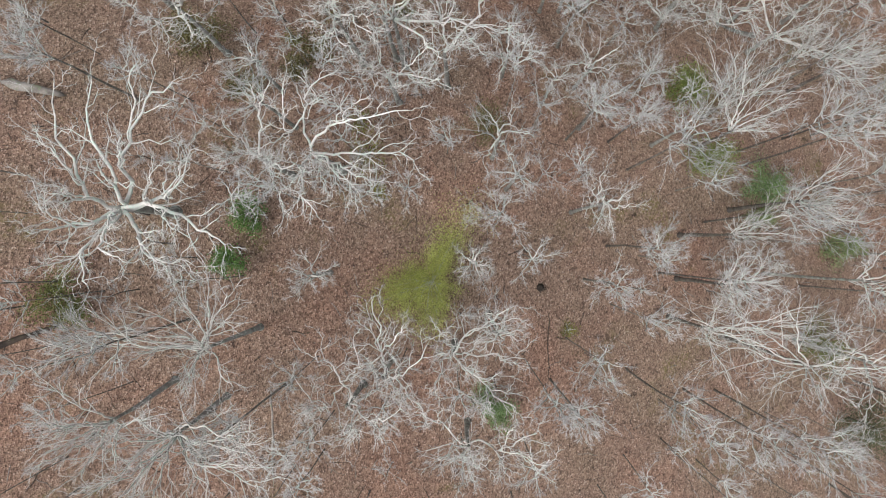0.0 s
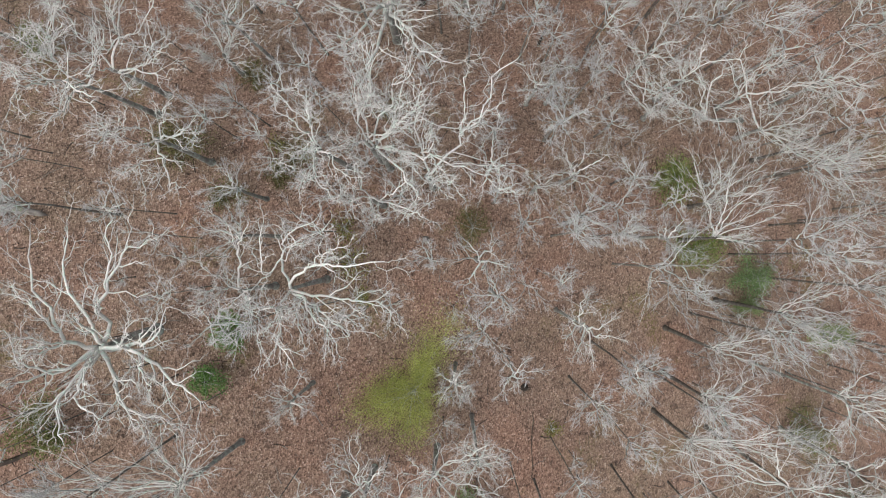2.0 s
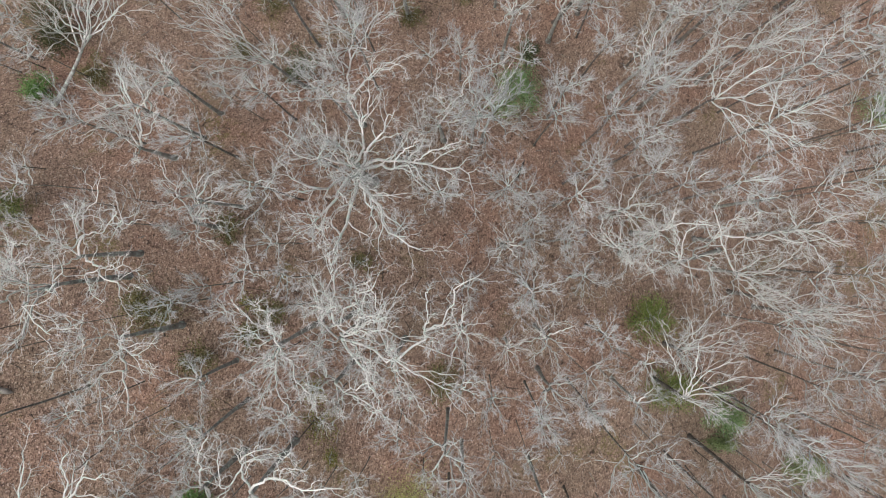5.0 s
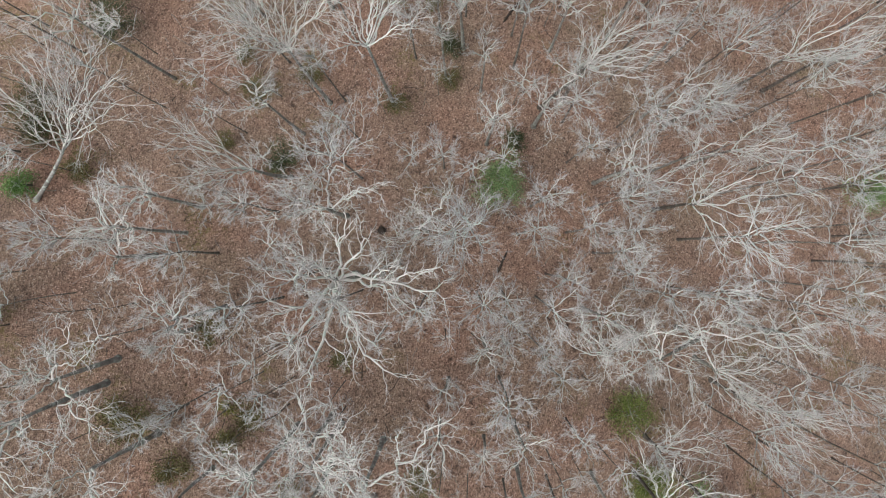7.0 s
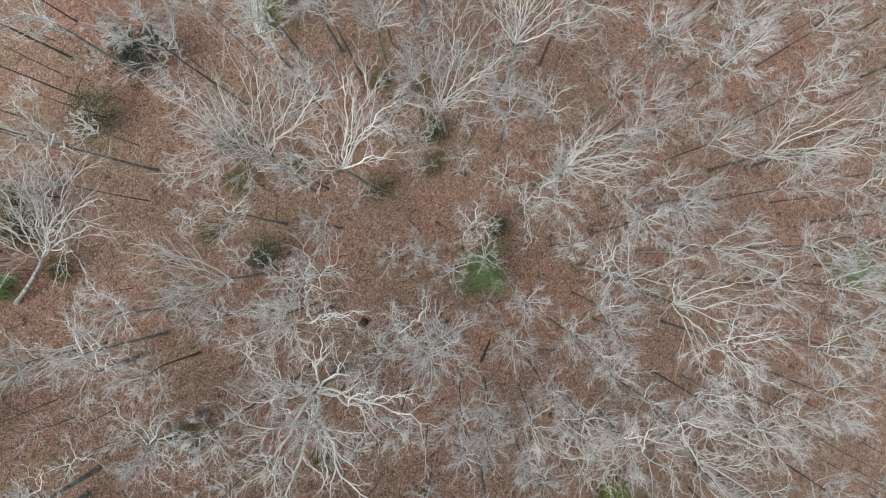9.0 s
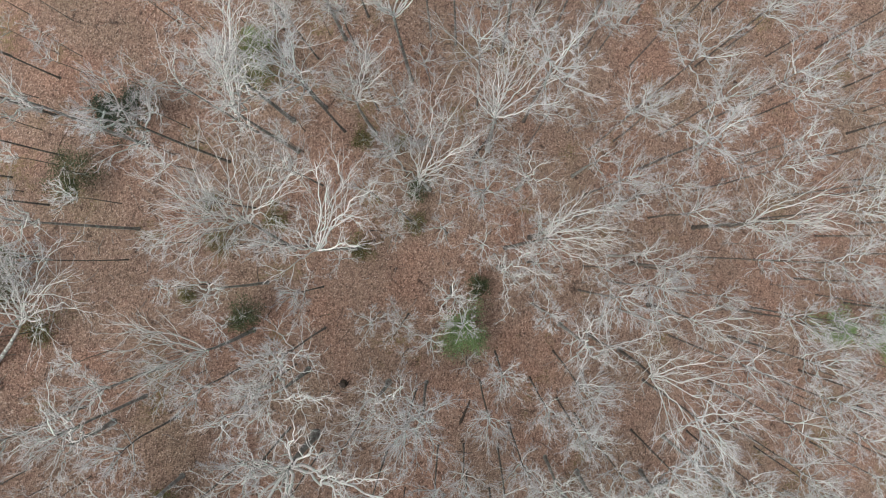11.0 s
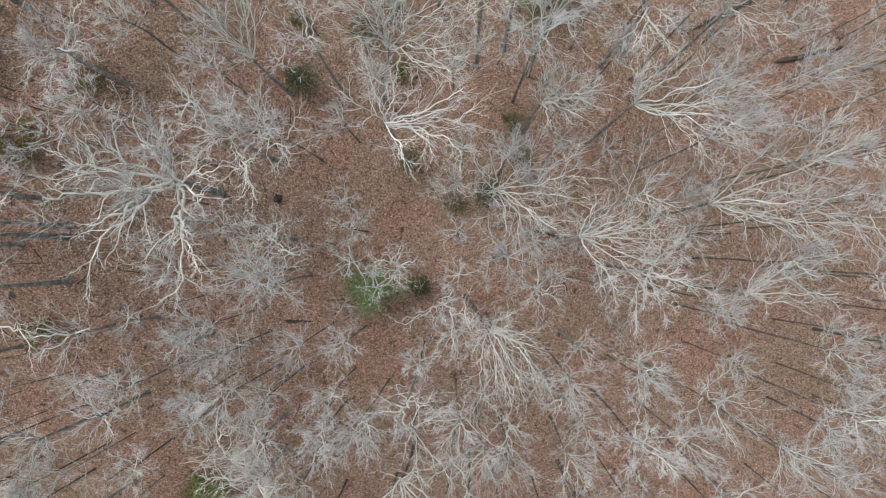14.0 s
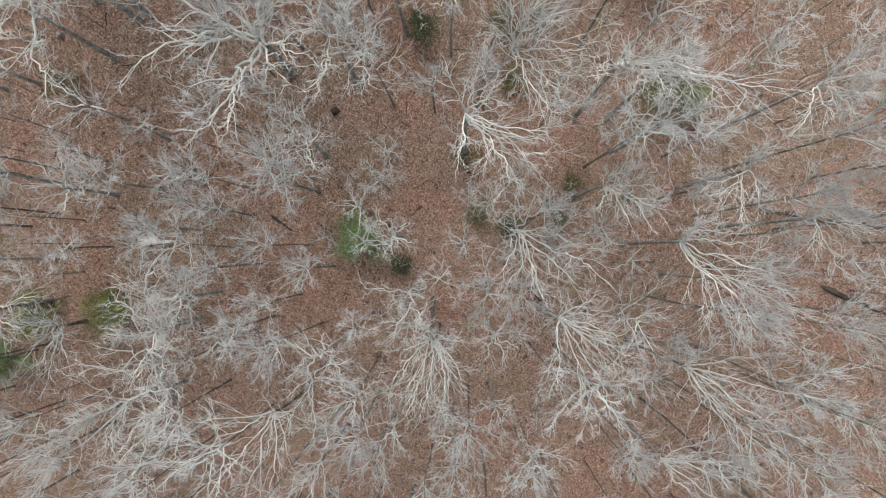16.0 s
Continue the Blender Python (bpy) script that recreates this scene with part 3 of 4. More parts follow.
oak(28.4, 4.3, 20.4, 14.8, [(-114, 1.6, -76, 2.5), (-52, 0.7, -45, 1.6), (-45, 2.1, -50, 2.6), (42, 0.6, 5, 2.2), (54, 1.6, 42, 2.9), (75, 1.6, 67, 2.8)], fan=True)
oak(22.4, 1.6, 17.9, 13.7, [(-6, 1.6, -10, 3.0), (21, 1.1, 47, 2.1), (36, 1.3, 19, 3.1)], fan=True)
oak(22.0, -2.8, 16.6, 12.4, [(-28, 1.0, -30, 2.1), (18, 1.4, 22, 3.0), (25, 2.1, 65, 3.0), (78, 1.5, 95, 2.8)], fan=True)
oak(16.7, 50.4, 19.1, 13.4, [(-12, 0.9, -42, 2.0), (-12, 2.1, -15, 4.8), (14, 2.6, 3, 5.8), (41, 2.6, 31, 5.3), (52, 1.4, 53, 3.9)], fan=True)
oak(-1.0, 61.3, 21.2, 16.2, [(-14, 1.7, -16, 2.9), (34, 1.9, 29, 4.1), (61, 1.7, 64, 4.0), (62, 2.2, 47, 4.6), (85, 1.4, 90, 2.9), (130, 0.5, 140, 1.1)], fan=True)
oak(-1.9, 77.4, 25.3, 19.5, [(-167, 0.4, 136, 0.9), (-127, 1.3, -121, 2.7), (-10, 1.4, -29, 4.0), (9, 1.8, 4, 3.9)], fan=True)
oak(-4.7, 71.6, 24.3, 18.6, [(-124, 0.8, -128, 0.8), (-50, 2.8, -57, 5.3), (-36, 2.8, -44, 5.1), (-18, 2.4, -18, 4.7), (3, 1.5, -2, 3.2)], fan=True)
oak(-9.2, 58.8, 27.8, 21.2, [(77, 2.0, 40, 3.9), (81, 5.0, 60, 6.6), (85, 2.7, 54, 5.7), (85, 7.9, 69, 8.1), (89, 2.7, 80, 5.5), (91, 6.5, 82, 9.6), (117, 0.7, 92, 1.2)], fan=True)
oak(-11.3, 73.5, 27.4, 21.7, [(-52, 0.7, -71, 1.4), (-25, 2.7, -26, 5.5), (-4, 2.0, -10, 4.2), (28, 1.8, 6, 3.8), (63, 1.8, 54, 2.5)], fan=True)
oak(-6.5, 63.8, 24.3, 19.3, [(-72, 3.3, -55, 5.3), (-47, 2.4, -24, 4.2), (4, 1.5, 1, 4.2), (42, 1.4, 31, 3.2), (86, 2.2, 90, 4.2)], fan=True)
oak(-17.1, -6.4, 14.7, 9.7, [(-45, 0.6, -45, 2.0), (-16, 1.6, -27, 4.1), (40, 2.7, 28, 4.1), (48, 2.8, 50, 5.2), (51, 2.2, 61, 4.6), (60, 1.6, 87, 4.1), (117, 2.0, 125, 2.9), (119, 1.2, 144, 2.4), (166, 1.6, 178, 2.3), (169, 4.5, 161, 5.8), (173, 4.1, 178, 6.7)], fan=True, foot=(1.2, 0.3))
oak(-21.8, -10.8, 16.4, 10.4, [(-94, 0.3, -110, 0.5), (-39, 1.1, -46, 2.1), (-3, 1.7, -18, 3.3), (20, 2.5, 20, 5.8), (101, 1.7, 91, 3.2), (155, 1.0, 120, 2.0)], fan=True, foot=(0.0, 0.9))
oak(-18.0, -11.7, 17.9, 10.9, [(-131, 0.6, -129, 0.9), (-47, 1.2, -43, 2.2), (-17, 2.1, -14, 4.7), (-11, 4.3, -6, 7.2), (-7, 3.0, 2, 6.6), (6, 3.0, 6, 7.2), (11, 3.3, 11, 6.7), (27, 3.0, 16, 6.5), (80, 1.2, 85, 2.9)], fan=True, foot=(-0.2, 0.3))
oak(21.1, -6.6, 16.4, 11.4, [(-115, 1.4, -83, 4.6), (-18, 1.5, -18, 3.8), (-1, 2.5, -4, 5.2), (6, 3.6, 9, 6.3), (17, 1.5, 23, 6.1)], fan=True)
oak(-17.9, 25.0, 10.3, 5.6, [(-111, 0.8, -108, 1.2), (-71, 0.9, -70, 1.8), (-36, 1.6, -26, 3.2), (13, 1.8, -2, 4.0), (37, 2.1, 22, 4.3), (63, 2.5, 58, 4.6), (99, 1.9, 112, 3.1), (107, 2.5, 108, 4.8), (131, 2.0, 147, 2.0)])
oak(-12.9, 39.0, 18.3, 11.2, [(-169, 1.7, -157, 3.7), (-148, 1.4, -142, 3.8), (141, 3.2, 156, 5.0), (143, 2.6, 142, 4.7), (152, 2.4, 170, 4.2)], fan=True, foot=(1.0, 0.7))
oak(-22.8, 31.4, 12.0, 7.3, [(-60, 1.3, -42, 2.5), (32, 2.1, 25, 5.1), (64, 2.4, 55, 6.0), (86, 3.1, 89, 5.9), (103, 0.8, 173, 2.5), (105, 2.2, 147, 2.8)])
oak(16.8, 50.0, 19.6, 14.6, [(-138, 2.1, -168, 4.0), (-38, 2.1, -29, 4.2), (-5, 2.7, -1, 4.7), (19, 2.4, 11, 4.8), (46, 2.5, 33, 4.4), (75, 2.2, 71, 3.4)], fan=True, foot=(-2.8, -0.9))
oak(40.9, 52.9, 19.4, 14.4, [(-171, 3.7, -168, 7.7), (-124, 1.9, -118, 3.4), (-13, 1.5, 8, 2.2), (39, 1.2, 40, 2.0)], fan=True)
oak(28.7, 47.9, 17.2, 13.1, [(-148, 2.5, -154, 5.7), (-102, 1.3, -103, 2.5), (22, 1.1, 37, 2.9), (69, 0.9, 46, 1.7)], fan=True)
oak(13.3, 46.9, 15.5, 10.8, [(-73, 1.2, -87, 3.9), (17, 1.5, -10, 4.0), (46, 2.1, 39, 2.9), (131, 1.9, 159, 2.0)])
oak(25.3, 22.5, 15.3, 8.2, [(-171, 2.5, -168, 3.7), (-24, 2.2, -63, 4.5), (87, 2.9, 67, 4.5), (118, 3.3, 118, 6.4), (154, 4.0, 163, 7.1), (174, 1.7, -97, 1.3)], foot=(7.3, 1.4))
oak(31.7, 21.8, 13.8, 6.7, [(-147, 2.4, -139, 4.0), (-93, 1.9, -64, 4.2), (-53, 4.5, -58, 7.9), (-41, 7.3, -53, 12.0), (-38, 5.0, -38, 7.2), (-5, 2.1, 12, 4.1), (9, 2.6, 35, 3.9), (128, 4.7, 117, 7.9)])
oak(20.7, 23.3, 7.0, 3.5, [(-106, 0.4, -63, 0.9), (54, 1.4, 60, 2.2), (118, 2.2, 111, 4.5), (142, 3.5, 126, 5.1), (155, 1.9, 152, 3.9)])
oak(24.2, 10.5, 14.4, 10.6, [(28, 1.9, 29, 3.6), (53, 2.4, 34, 4.9), (71, 2.6, 58, 5.2), (87, 3.3, 92, 5.9), (117, 2.9, 117, 7.4), (153, 1.1, 150, 2.2)], fan=True)
oak(23.7, 39.7, 15.5, 11.4, [(-35, 0.9, -35, 1.8), (4, 1.9, -5, 3.7), (36, 2.0, 37, 3.9), (113, 2.2, 106, 4.7), (144, 2.4, 131, 5.1)], fan=True)
oak(11.6, 60.1, 25.3, 18.7, [(2, 2.2, 7, 5.1), (34, 3.8, 27, 6.6), (49, 3.9, 44, 6.7), (72, 3.4, 70, 6.0), (78, 2.8, 83, 5.3), (98, 2.7, 99, 4.5), (128, 2.1, 127, 3.2)], fan=True)
oak(2.7, 67.6, 28.1, 21.5, [(12, 2.1, 9, 4.4), (29, 2.8, 29, 6.3), (44, 3.9, 46, 7.7), (61, 4.0, 61, 7.3), (78, 2.9, 77, 5.3), (98, 1.4, 97, 2.5), (173, 0.6, 161, 1.1)], fan=True)
oak(12.8, 71.4, 26.6, 20.0, [(24, 1.2, 14, 2.0), (45, 2.1, 37, 4.0), (56, 4.2, 56, 8.0), (74, 4.8, 74, 9.2), (97, 4.8, 97, 9.0), (130, 2.9, 130, 5.5), (179, 1.8, 179, 3.4)], fan=True)
oak(21.3, 72.8, 24.1, 18.3, [(43, 0.9, 47, 1.9), (71, 2.8, 73, 5.4), (98, 3.4, 99, 6.5), (119, 3.2, 121, 5.5), (169, 1.7, 169, 3.2)], fan=True)
oak(27.3, 38.1, 21.9, 14.8, [(-87, 3.1, -84, 5.8), (-59, 3.7, -53, 7.3), (-27, 3.4, -24, 7.3), (-1, 3.1, 4, 6.3), (31, 2.9, 31, 4.6), (82, 1.5, 73, 2.5)], fan=True)
oak(30.8, 43.2, 21.2, 14.8, [(-37, 1.8, -35, 4.4), (-11, 2.6, -10, 5.4), (8, 2.0, 8, 3.7), (74, 0.8, 61, 1.7)], fan=True)
oak(36.3, 52.4, 22.4, 15.3, [(-50, 1.4, -47, 2.9), (2, 3.4, -3, 7.0), (20, 4.4, 19, 8.7), (41, 2.9, 38, 5.8), (104, 1.3, 97, 2.2)], fan=True)

# ---- the other trees, south to north ----
tree_w(3.1, 8.6, 18.1, 3.0)
tree_w(10.8, 3.7, 19.2, 2.9)
tree_w(2.7, -5.6, 16.9, 2.4)
tree_w(-13.7, 10.4, 15.6, 2.4)
tree_w(-10.7, -1.8, 10.4, 1.9)
tree_w(1.2, -0.9, 12.0, 1.7)
tree_w(-14.9, 13.6, 12.2, 1.9)
tree_w(8.1, 24.0, 11.9, 2.2)
tree_w(11.4, 16.1, 13.5, 2.9)
tree_w(4.4, 5.7, 14.9, 2.3)
tree_w(32.6, -2.4, 25.4, 4.0)
tree_w(-20.6, 33.6, 19.1, 3.3)
tree_w(4.8, 20.3, 8.3, 1.8)
tree_w(8.1, 44.5, 19.2, 2.4)
tree_w(36.4, 25.7, 17.9, 3.5)
tree_w(-11.2, 44.5, 21.9, 2.7)
tree_w(8.4, 14.9, 10.1, 1.9)
tree_w(10.1, 24.2, 9.6, 2.1)
tree_w(-24.4, 49.6, 26.5, 3.7)
tree_w(3.4, 51.7, 21.0, 1.9)
tree_w(7.3, 50.5, 19.2, 1.8)
tree_w(-19.6, 36.2, 16.8, 2.6)
tree_w(-13.5, 60.6, 28.3, 2.9)
tree_w(25.9, 48.7, 21.2, 2.6)
tree_w(27.3, 42.6, 20.3, 3.2)
tree_w(-24.6, 58.5, 27.9, 3.2)
tree_w(21.5, 57.7, 19.0, 2.2)
tree_w(20.3, 40.8, 20.7, 3.5)
tree_w(26.0, 54.4, 17.0, 2.2)
tree_w(15.0, 55.8, 19.8, 2.8)
tree_w(18.7, 27.1, 16.2, 3.1)
tree_w(-15.9, 26.9, 14.6, 2.6)
tree_w(4.1, 16.6, 11.2, 2.9)
tree_w(11.7, 12.0, 14.9, 2.8)
tree_w(19.5, 10.7, 13.6, 2.4)
tree_w(32.4, 28.7, 15.0, 3.3)
tree_s(16.8, 8.1, 24.9, 5.0)
tree_s(14.8, 10.8, 16.1, 1.6)
tree_s(10.4, 10.8, 18.5, 1.9)
tree_s(25.4, 3.0, 24.1, 3.4)
tree_s(20.1, -2.2, 23.5, 2.9)
tree_s(14.5, 0.5, 20.2, 2.5)
tree_s(26.4, -14.3, 24.7, 3.2)
tree_s(-14.0, -10.8, 17.5, 2.8)
tree_s(32.8, 16.9, 20.2, 3.5)
tree_s(30.2, 9.1, 24.8, 3.4)
tree_s(3.3, 2.9, 13.5, 2.6)
tree_s(8.6, -12.0, 17.3, 2.5)
tree_s(16.5, -11.6, 21.0, 2.9)
tree_s(22.8, -14.0, 22.4, 3.0)
tree_s(-20.5, -5.2, 17.8, 2.9)
tree_s(-25.3, 12.0, 16.7, 2.4)
tree_s(12.1, -2.7, 15.9, 2.6)
tree_s(12.8, 24.4, 15.5, 2.2)
tree_s(35.5, 12.3, 20.7, 3.6)
tree_s(2.3, 28.2, 18.0, 2.7)
tree_s(7.4, 28.6, 19.3, 2.8)
tree_s(13.6, 28.2, 20.2, 3.3)
tree_s(4.9, 34.0, 22.4, 4.0)
tree_s(11.6, 34.7, 21.1, 2.6)
tree_s(19.6, 37.9, 23.7, 3.3)
tree_s(33.3, 39.8, 26.3, 3.9)
tree_s(9.8, 20.3, 15.6, 3.5)
tree_s(39.3, 12.9, 21.7, 3.6)
tree_s(23.5, 29.3, 20.2, 3.4)
tree_s(35.3, 29.2, 24.5, 4.0)
tree_s(14.7, 30.6, 19.7, 2.8)
tree_s(-15.2, 20.2, 13.4, 1.8)
tree_s(38.1, 34.7, 26.4, 4.0)
tree_s(5.9, 34.7, 20.3, 4.5)
tree_s(30.1, 34.8, 24.6, 5.4)
tree_s(36.9, 48.9, 26.8, 4.2)
tree_s(29.1, 10.4, 22.8, 3.5)
tree_s(10.0, 28.7, 12.2, 2.6)
tree_s(-4.9, 40.0, 23.7, 3.4)
tree_s(26.0, 45.8, 25.6, 3.4)
tree_s(39.5, 30.5, 24.5, 4.1)
tree_s(17.0, 35.1, 19.7, 2.9)
tree_s(40.1, 21.9, 22.1, 4.1)
tree_s(40.7, 39.8, 25.6, 4.1)
tree_s(22.5, 44.7, 24.7, 3.4)
tree_s(22.8, 55.5, 25.8, 2.9)
tree_s(13.1, 37.8, 18.4, 2.9)
tree_s(36.1, 56.7, 27.3, 3.5)
tree_s(28.6, 29.5, 20.1, 3.8)
tree_s(20.0, 33.0, 17.8, 3.1)
tree_s(-17.4, 31.8, 14.6, 3.1)
tree_s(-25.6, 32.7, 16.2, 2.9)
tree_s(10.9, 53.5, 26.1, 3.3)
tree_s(43.7, 43.2, 25.6, 3.7)
tree_s(42.6, 36.4, 25.0, 3.7)
tree_s(-16.2, 57.2, 29.4, 4.0)
tree_s(29.5, 59.0, 27.3, 4.7)
tree_s(36.9, 64.7, 28.6, 4.2)
tree_s(44.4, 53.8, 27.2, 3.7)
tree_s(23.3, 60.9, 27.1, 3.4)
tree_s(22.1, 53.0, 23.3, 2.5)
tree_s(20.3, 68.8, 26.6, 2.7)
tree_s(28.5, 65.8, 27.6, 4.7)
tree_s(33.4, 76.0, 29.2, 4.6)
tree_s(22.0, 31.4, 13.7, 3.5)
tree_s(16.1, 60.9, 25.9, 2.8)
tree_s(39.3, 43.3, 23.7, 4.2)
tree_s(3.6, 41.6, 14.3, 2.4)
tree_s(43.9, 48.9, 24.7, 4.2)
tree_s(15.6, 63.7, 28.4, 5.3)
tree_s(10.2, 65.2, 29.3, 4.2)
tree_s(7.5, 72.0, 29.8, 3.5)
tree_s(11.4, 78.2, 31.6, 4.1)
tree_s(15.7, 76.0, 30.9, 4.2)
tree_s(10.4, 26.1, 10.2, 2.5)
tree_s(23.0, 47.4, 16.7, 2.9)
tree_s(36.0, 71.6, 27.6, 4.2)
tree_s(27.5, 76.2, 29.0, 3.7)
tree_s(13.1, 84.6, 32.5, 3.5)
tree_s(2.6, 57.1, 22.8, 2.4)
tree_s(21.9, 35.1, 15.8, 3.2)
tree_s(31.8, 63.1, 24.6, 4.1)
tree_s(30.8, 53.3, 20.9, 3.7)
tree_s(-4.3, 61.3, 29.8, 3.8)
tree_s(-2.3, 74.3, 33.5, 3.4)
tree_s(4.7, 72.8, 31.4, 4.1)
tree_s(17.9, 81.7, 29.4, 3.7)
tree_s(19.0, 75.0, 28.0, 4.0)
tree_s(15.2, 21.0, 8.8, 3.2)
tree_s(-7.9, 76.0, 34.2, 3.9)
tree_s(23.0, 82.4, 28.5, 4.0)
tree_s(26.3, 62.1, 20.8, 3.4)
tree_s(17.2, 43.0, 15.6, 2.6)
tree_s(28.9, 55.5, 18.9, 3.2)
tree_s(6.2, 80.9, 32.4, 3.4)
tree_s(16.8, 16.1, 10.1, 3.1)
young_tree(-13.0, 70.1, 24.0, 3.5)
young_tree(-13.8, 76.0, 28.9, 3.2)
young_tree(20.5, 90.3, 20.7, 2.9)
young_tree(23.1, 86.1, 22.6, 2.8)
young_tree(14.1, 89.5, 20.5, 2.5)
young_tree(4.6, 13.8, 18.7, 2.1)
young_tree(14.8, 13.2, 16.2, 3.5)
young_tree(20.0, -14.8, 18.2, 2.7)
young_tree(10.2, -8.2, 19.5, 2.6)
young_tree(32.7, -17.2, 18.2, 2.4)
young_tree(14.9, -5.2, 19.0, 2.2)
young_tree(6.3, -10.2, 20.1, 2.1)
young_tree(-27.3, -7.6, 10.7, 2.0)
young_tree(-24.9, 46.4, 19.8, 3.2)
young_tree(49.2, 65.8, 17.1, 2.9)


# ---- more slender trees in the close stand below the slope ----
fill = random.Random(11)
made = tries = 0
while made < 90 and tries < 8000:
    tries += 1
    x, y = fill.uniform(-14, 58), fill.uniform(26, 100)
    r = fill.uniform(2.4, 3.6)
    if all(math.hypot(x - a, y - b) > 0.62 * (q + r) for a, b, q in placed) and math.hypot(x - 6, y - 44) > 11:
        tree_s(x, y, fill.uniform(15, 20), r)
        made += 1

# ---- understory in the gaps ----
made = tries = 0
while made < 175 and tries < 9000:
    tries += 1
    x, y = fill.triangular(-46, 46, -18), fill.uniform(-24, 96)
    r = fill.uniform(1.6, 2.6)
    if all(math.hypot(x - a, y - b) > 0.55 * (q + r) for a, b, q in placed) and math.hypot(x + 3, y + 1) > 5.5:
        young_tree(x, y, fill.uniform(8.0, 14.0), r * 1.1)
        made += 1
made = tries = 0
while made < 180 and tries < 9000:
    tries += 1
    x, y = fill.uniform(-48, 58), fill.uniform(-28, 98)
    r = fill.uniform(0.9, 1.9)
    if all(math.hypot(x - a, y - b) > 0.55 * q + 0.9 for a, b, q in placed):
        sapling(x, y, fill.uniform(4.0, 9.0), r)
        made += 1

# ---- further slender trees round the edge of the flight; unseen outer ones added to shade the floor ----
made = tries = 0
while made < 140 and tries < 6000:
    tries += 1
    x, y = fill.uniform(32, 68) if made % 2 else fill.uniform(-46, 62), fill.uniform(-34, 104)
    if -32 < x < 34 and -9 < y < 76:
        continue
    r = fill.uniform(2.4, 3.7)
    if all(math.hypot(x - a, y - b) > 0.58 * (q + r) for a, b, q in placed if q > 1.95):
        (tree_s if made < 75 else young_tree)(x, y, fill.uniform(18, 24), r)
        made += 1


# ---- evergreens ----
WORDS = {
    "bright": ("evergreen_shrub", "rounded bright green evergreen shrub on brown leaves"),
    "green": ("young_pine", "soft green young pine under bare branches"),
    "pale": ("young_pine", "pale green young pine among grey trees"),
    "olive": ("evergreen_shrub", "dull olive green evergreen shrub on brown leaves"),
    "moss": ("evergreen_shrub", "low mossy brownish green shrub among fallen leaves"),
    "dark": ("evergreen_shrub", "dark green evergreen shrub under bare trees"),
    "deep": ("conifer", "very dark green conifer under pale branches"),
    "conifer": ("conifer", "fresh green conifer with dense drooping boughs"),
    "lime": ("moss_clump", "low yellow-green mossy clump among fallen leaves"),
    "leafy": ("evergreen_shrub", "fresh yellowish green leafy shrub among grey trees"),
    "mossdark": ("evergreen_shrub", "wide dark mossy evergreen shrub beneath a leaning tree"),
    "yellow": ("yellow_green_pine", "soft yellow-green pine spreading in an open gap"),
}


def evergreen(x, y, h, r, tone, boughs=None):
    """An evergreen: a stem, boughs, and many small leaves or needle tufts along them."""
    rng = np.random.default_rng(next(seeds))
    name, words = WORDS[tone]
    tree = thing(name, x, y, ground_height(x, y), words, {"evergreen_shrub": "shrub", "moss_clump": "moss"}.get(name, "conifer"))
    shape, axis = trunk_shape(rng, h * 0.92, 0.05 + 0.012 * h, 0.15, 0.3)
    part("trunk", shape, SLIM_TRUNK, tree)
    tall = h > 7.5
    if boughs is None:
        n = int(9 + 5 * r) if not tall else 34
        boughs = [(rng.uniform(0, 360), r * rng.uniform(0.55, 1.1)) for _ in range(n)]
    crown, wood = Shape(), Shape()
    loose = {"moss": 0.5, "mossdark": 0.9, "lime": 0.14, "dark": 0.75, "olive": 0.8}.get(tone, 1.0)
    for i, (az, reach) in enumerate(boughs):
        a = radians(az)
        s = (i + 0.5) / len(boughs)
        z0 = h * (0.22 + 0.70 * s)
        if tone == "yellow":
            reach *= rng.uniform(0.9, 1.25)
        if tall or tone in ("green", "pale"):
            reach *= 1.15 - 0.85 * s
        start = np.array([np.interp(z0, axis[:, 2], axis[:, 0]), np.interp(z0, axis[:, 2], axis[:, 1]), z0])
        end = start + (reach * math.cos(a), reach * math.sin(a), reach * rng.uniform(-0.12, 0.25))
        path = bent(rng, start, end, 5, 0.2)
        wood.stem(path, np.linspace(0.03, 0.008, 6), 3)
        for _ in range(int((60 + 84 * reach) * loose * (4.2 if tone == "yellow" else 1.9 if tone in ("green", "pale", "lime") else 1.3))):
            u = math.sqrt(rng.uniform(0.02, 1.0)) * 5
            q = min(int(u), 4)
            p = path[q] + (u - q) * (path[q + 1] - path[q])
            spread = (0.10 + 0.16 * reach) * (rng.uniform(0.35, 1.35) if tone == "yellow" else 1.0)
            p = p + rng.normal(0, 1, 3) * (spread, spread, spread * 0.5)
            d = unit(rng.normal(0, 1, 3) + (math.cos(a), math.sin(a), 0.5))
            ln = rng.uniform(0.09, 0.20) * (0.62 if tone == "yellow" else 0.9 if tone == "green" else 1.0)
            side = unit(np.cross(d, rng.normal(0, 1, 3))) * ln * 0.30
            crown.leaf(p, d * ln, side, np.array([0, 0, -0.02]))
    tagged(part("bough_frame", wood, SLIM_LIMB, tree), kind="stuff")
    part("crown", crown, FOLIAGE[tone], tree, smooth=False)
    return tree


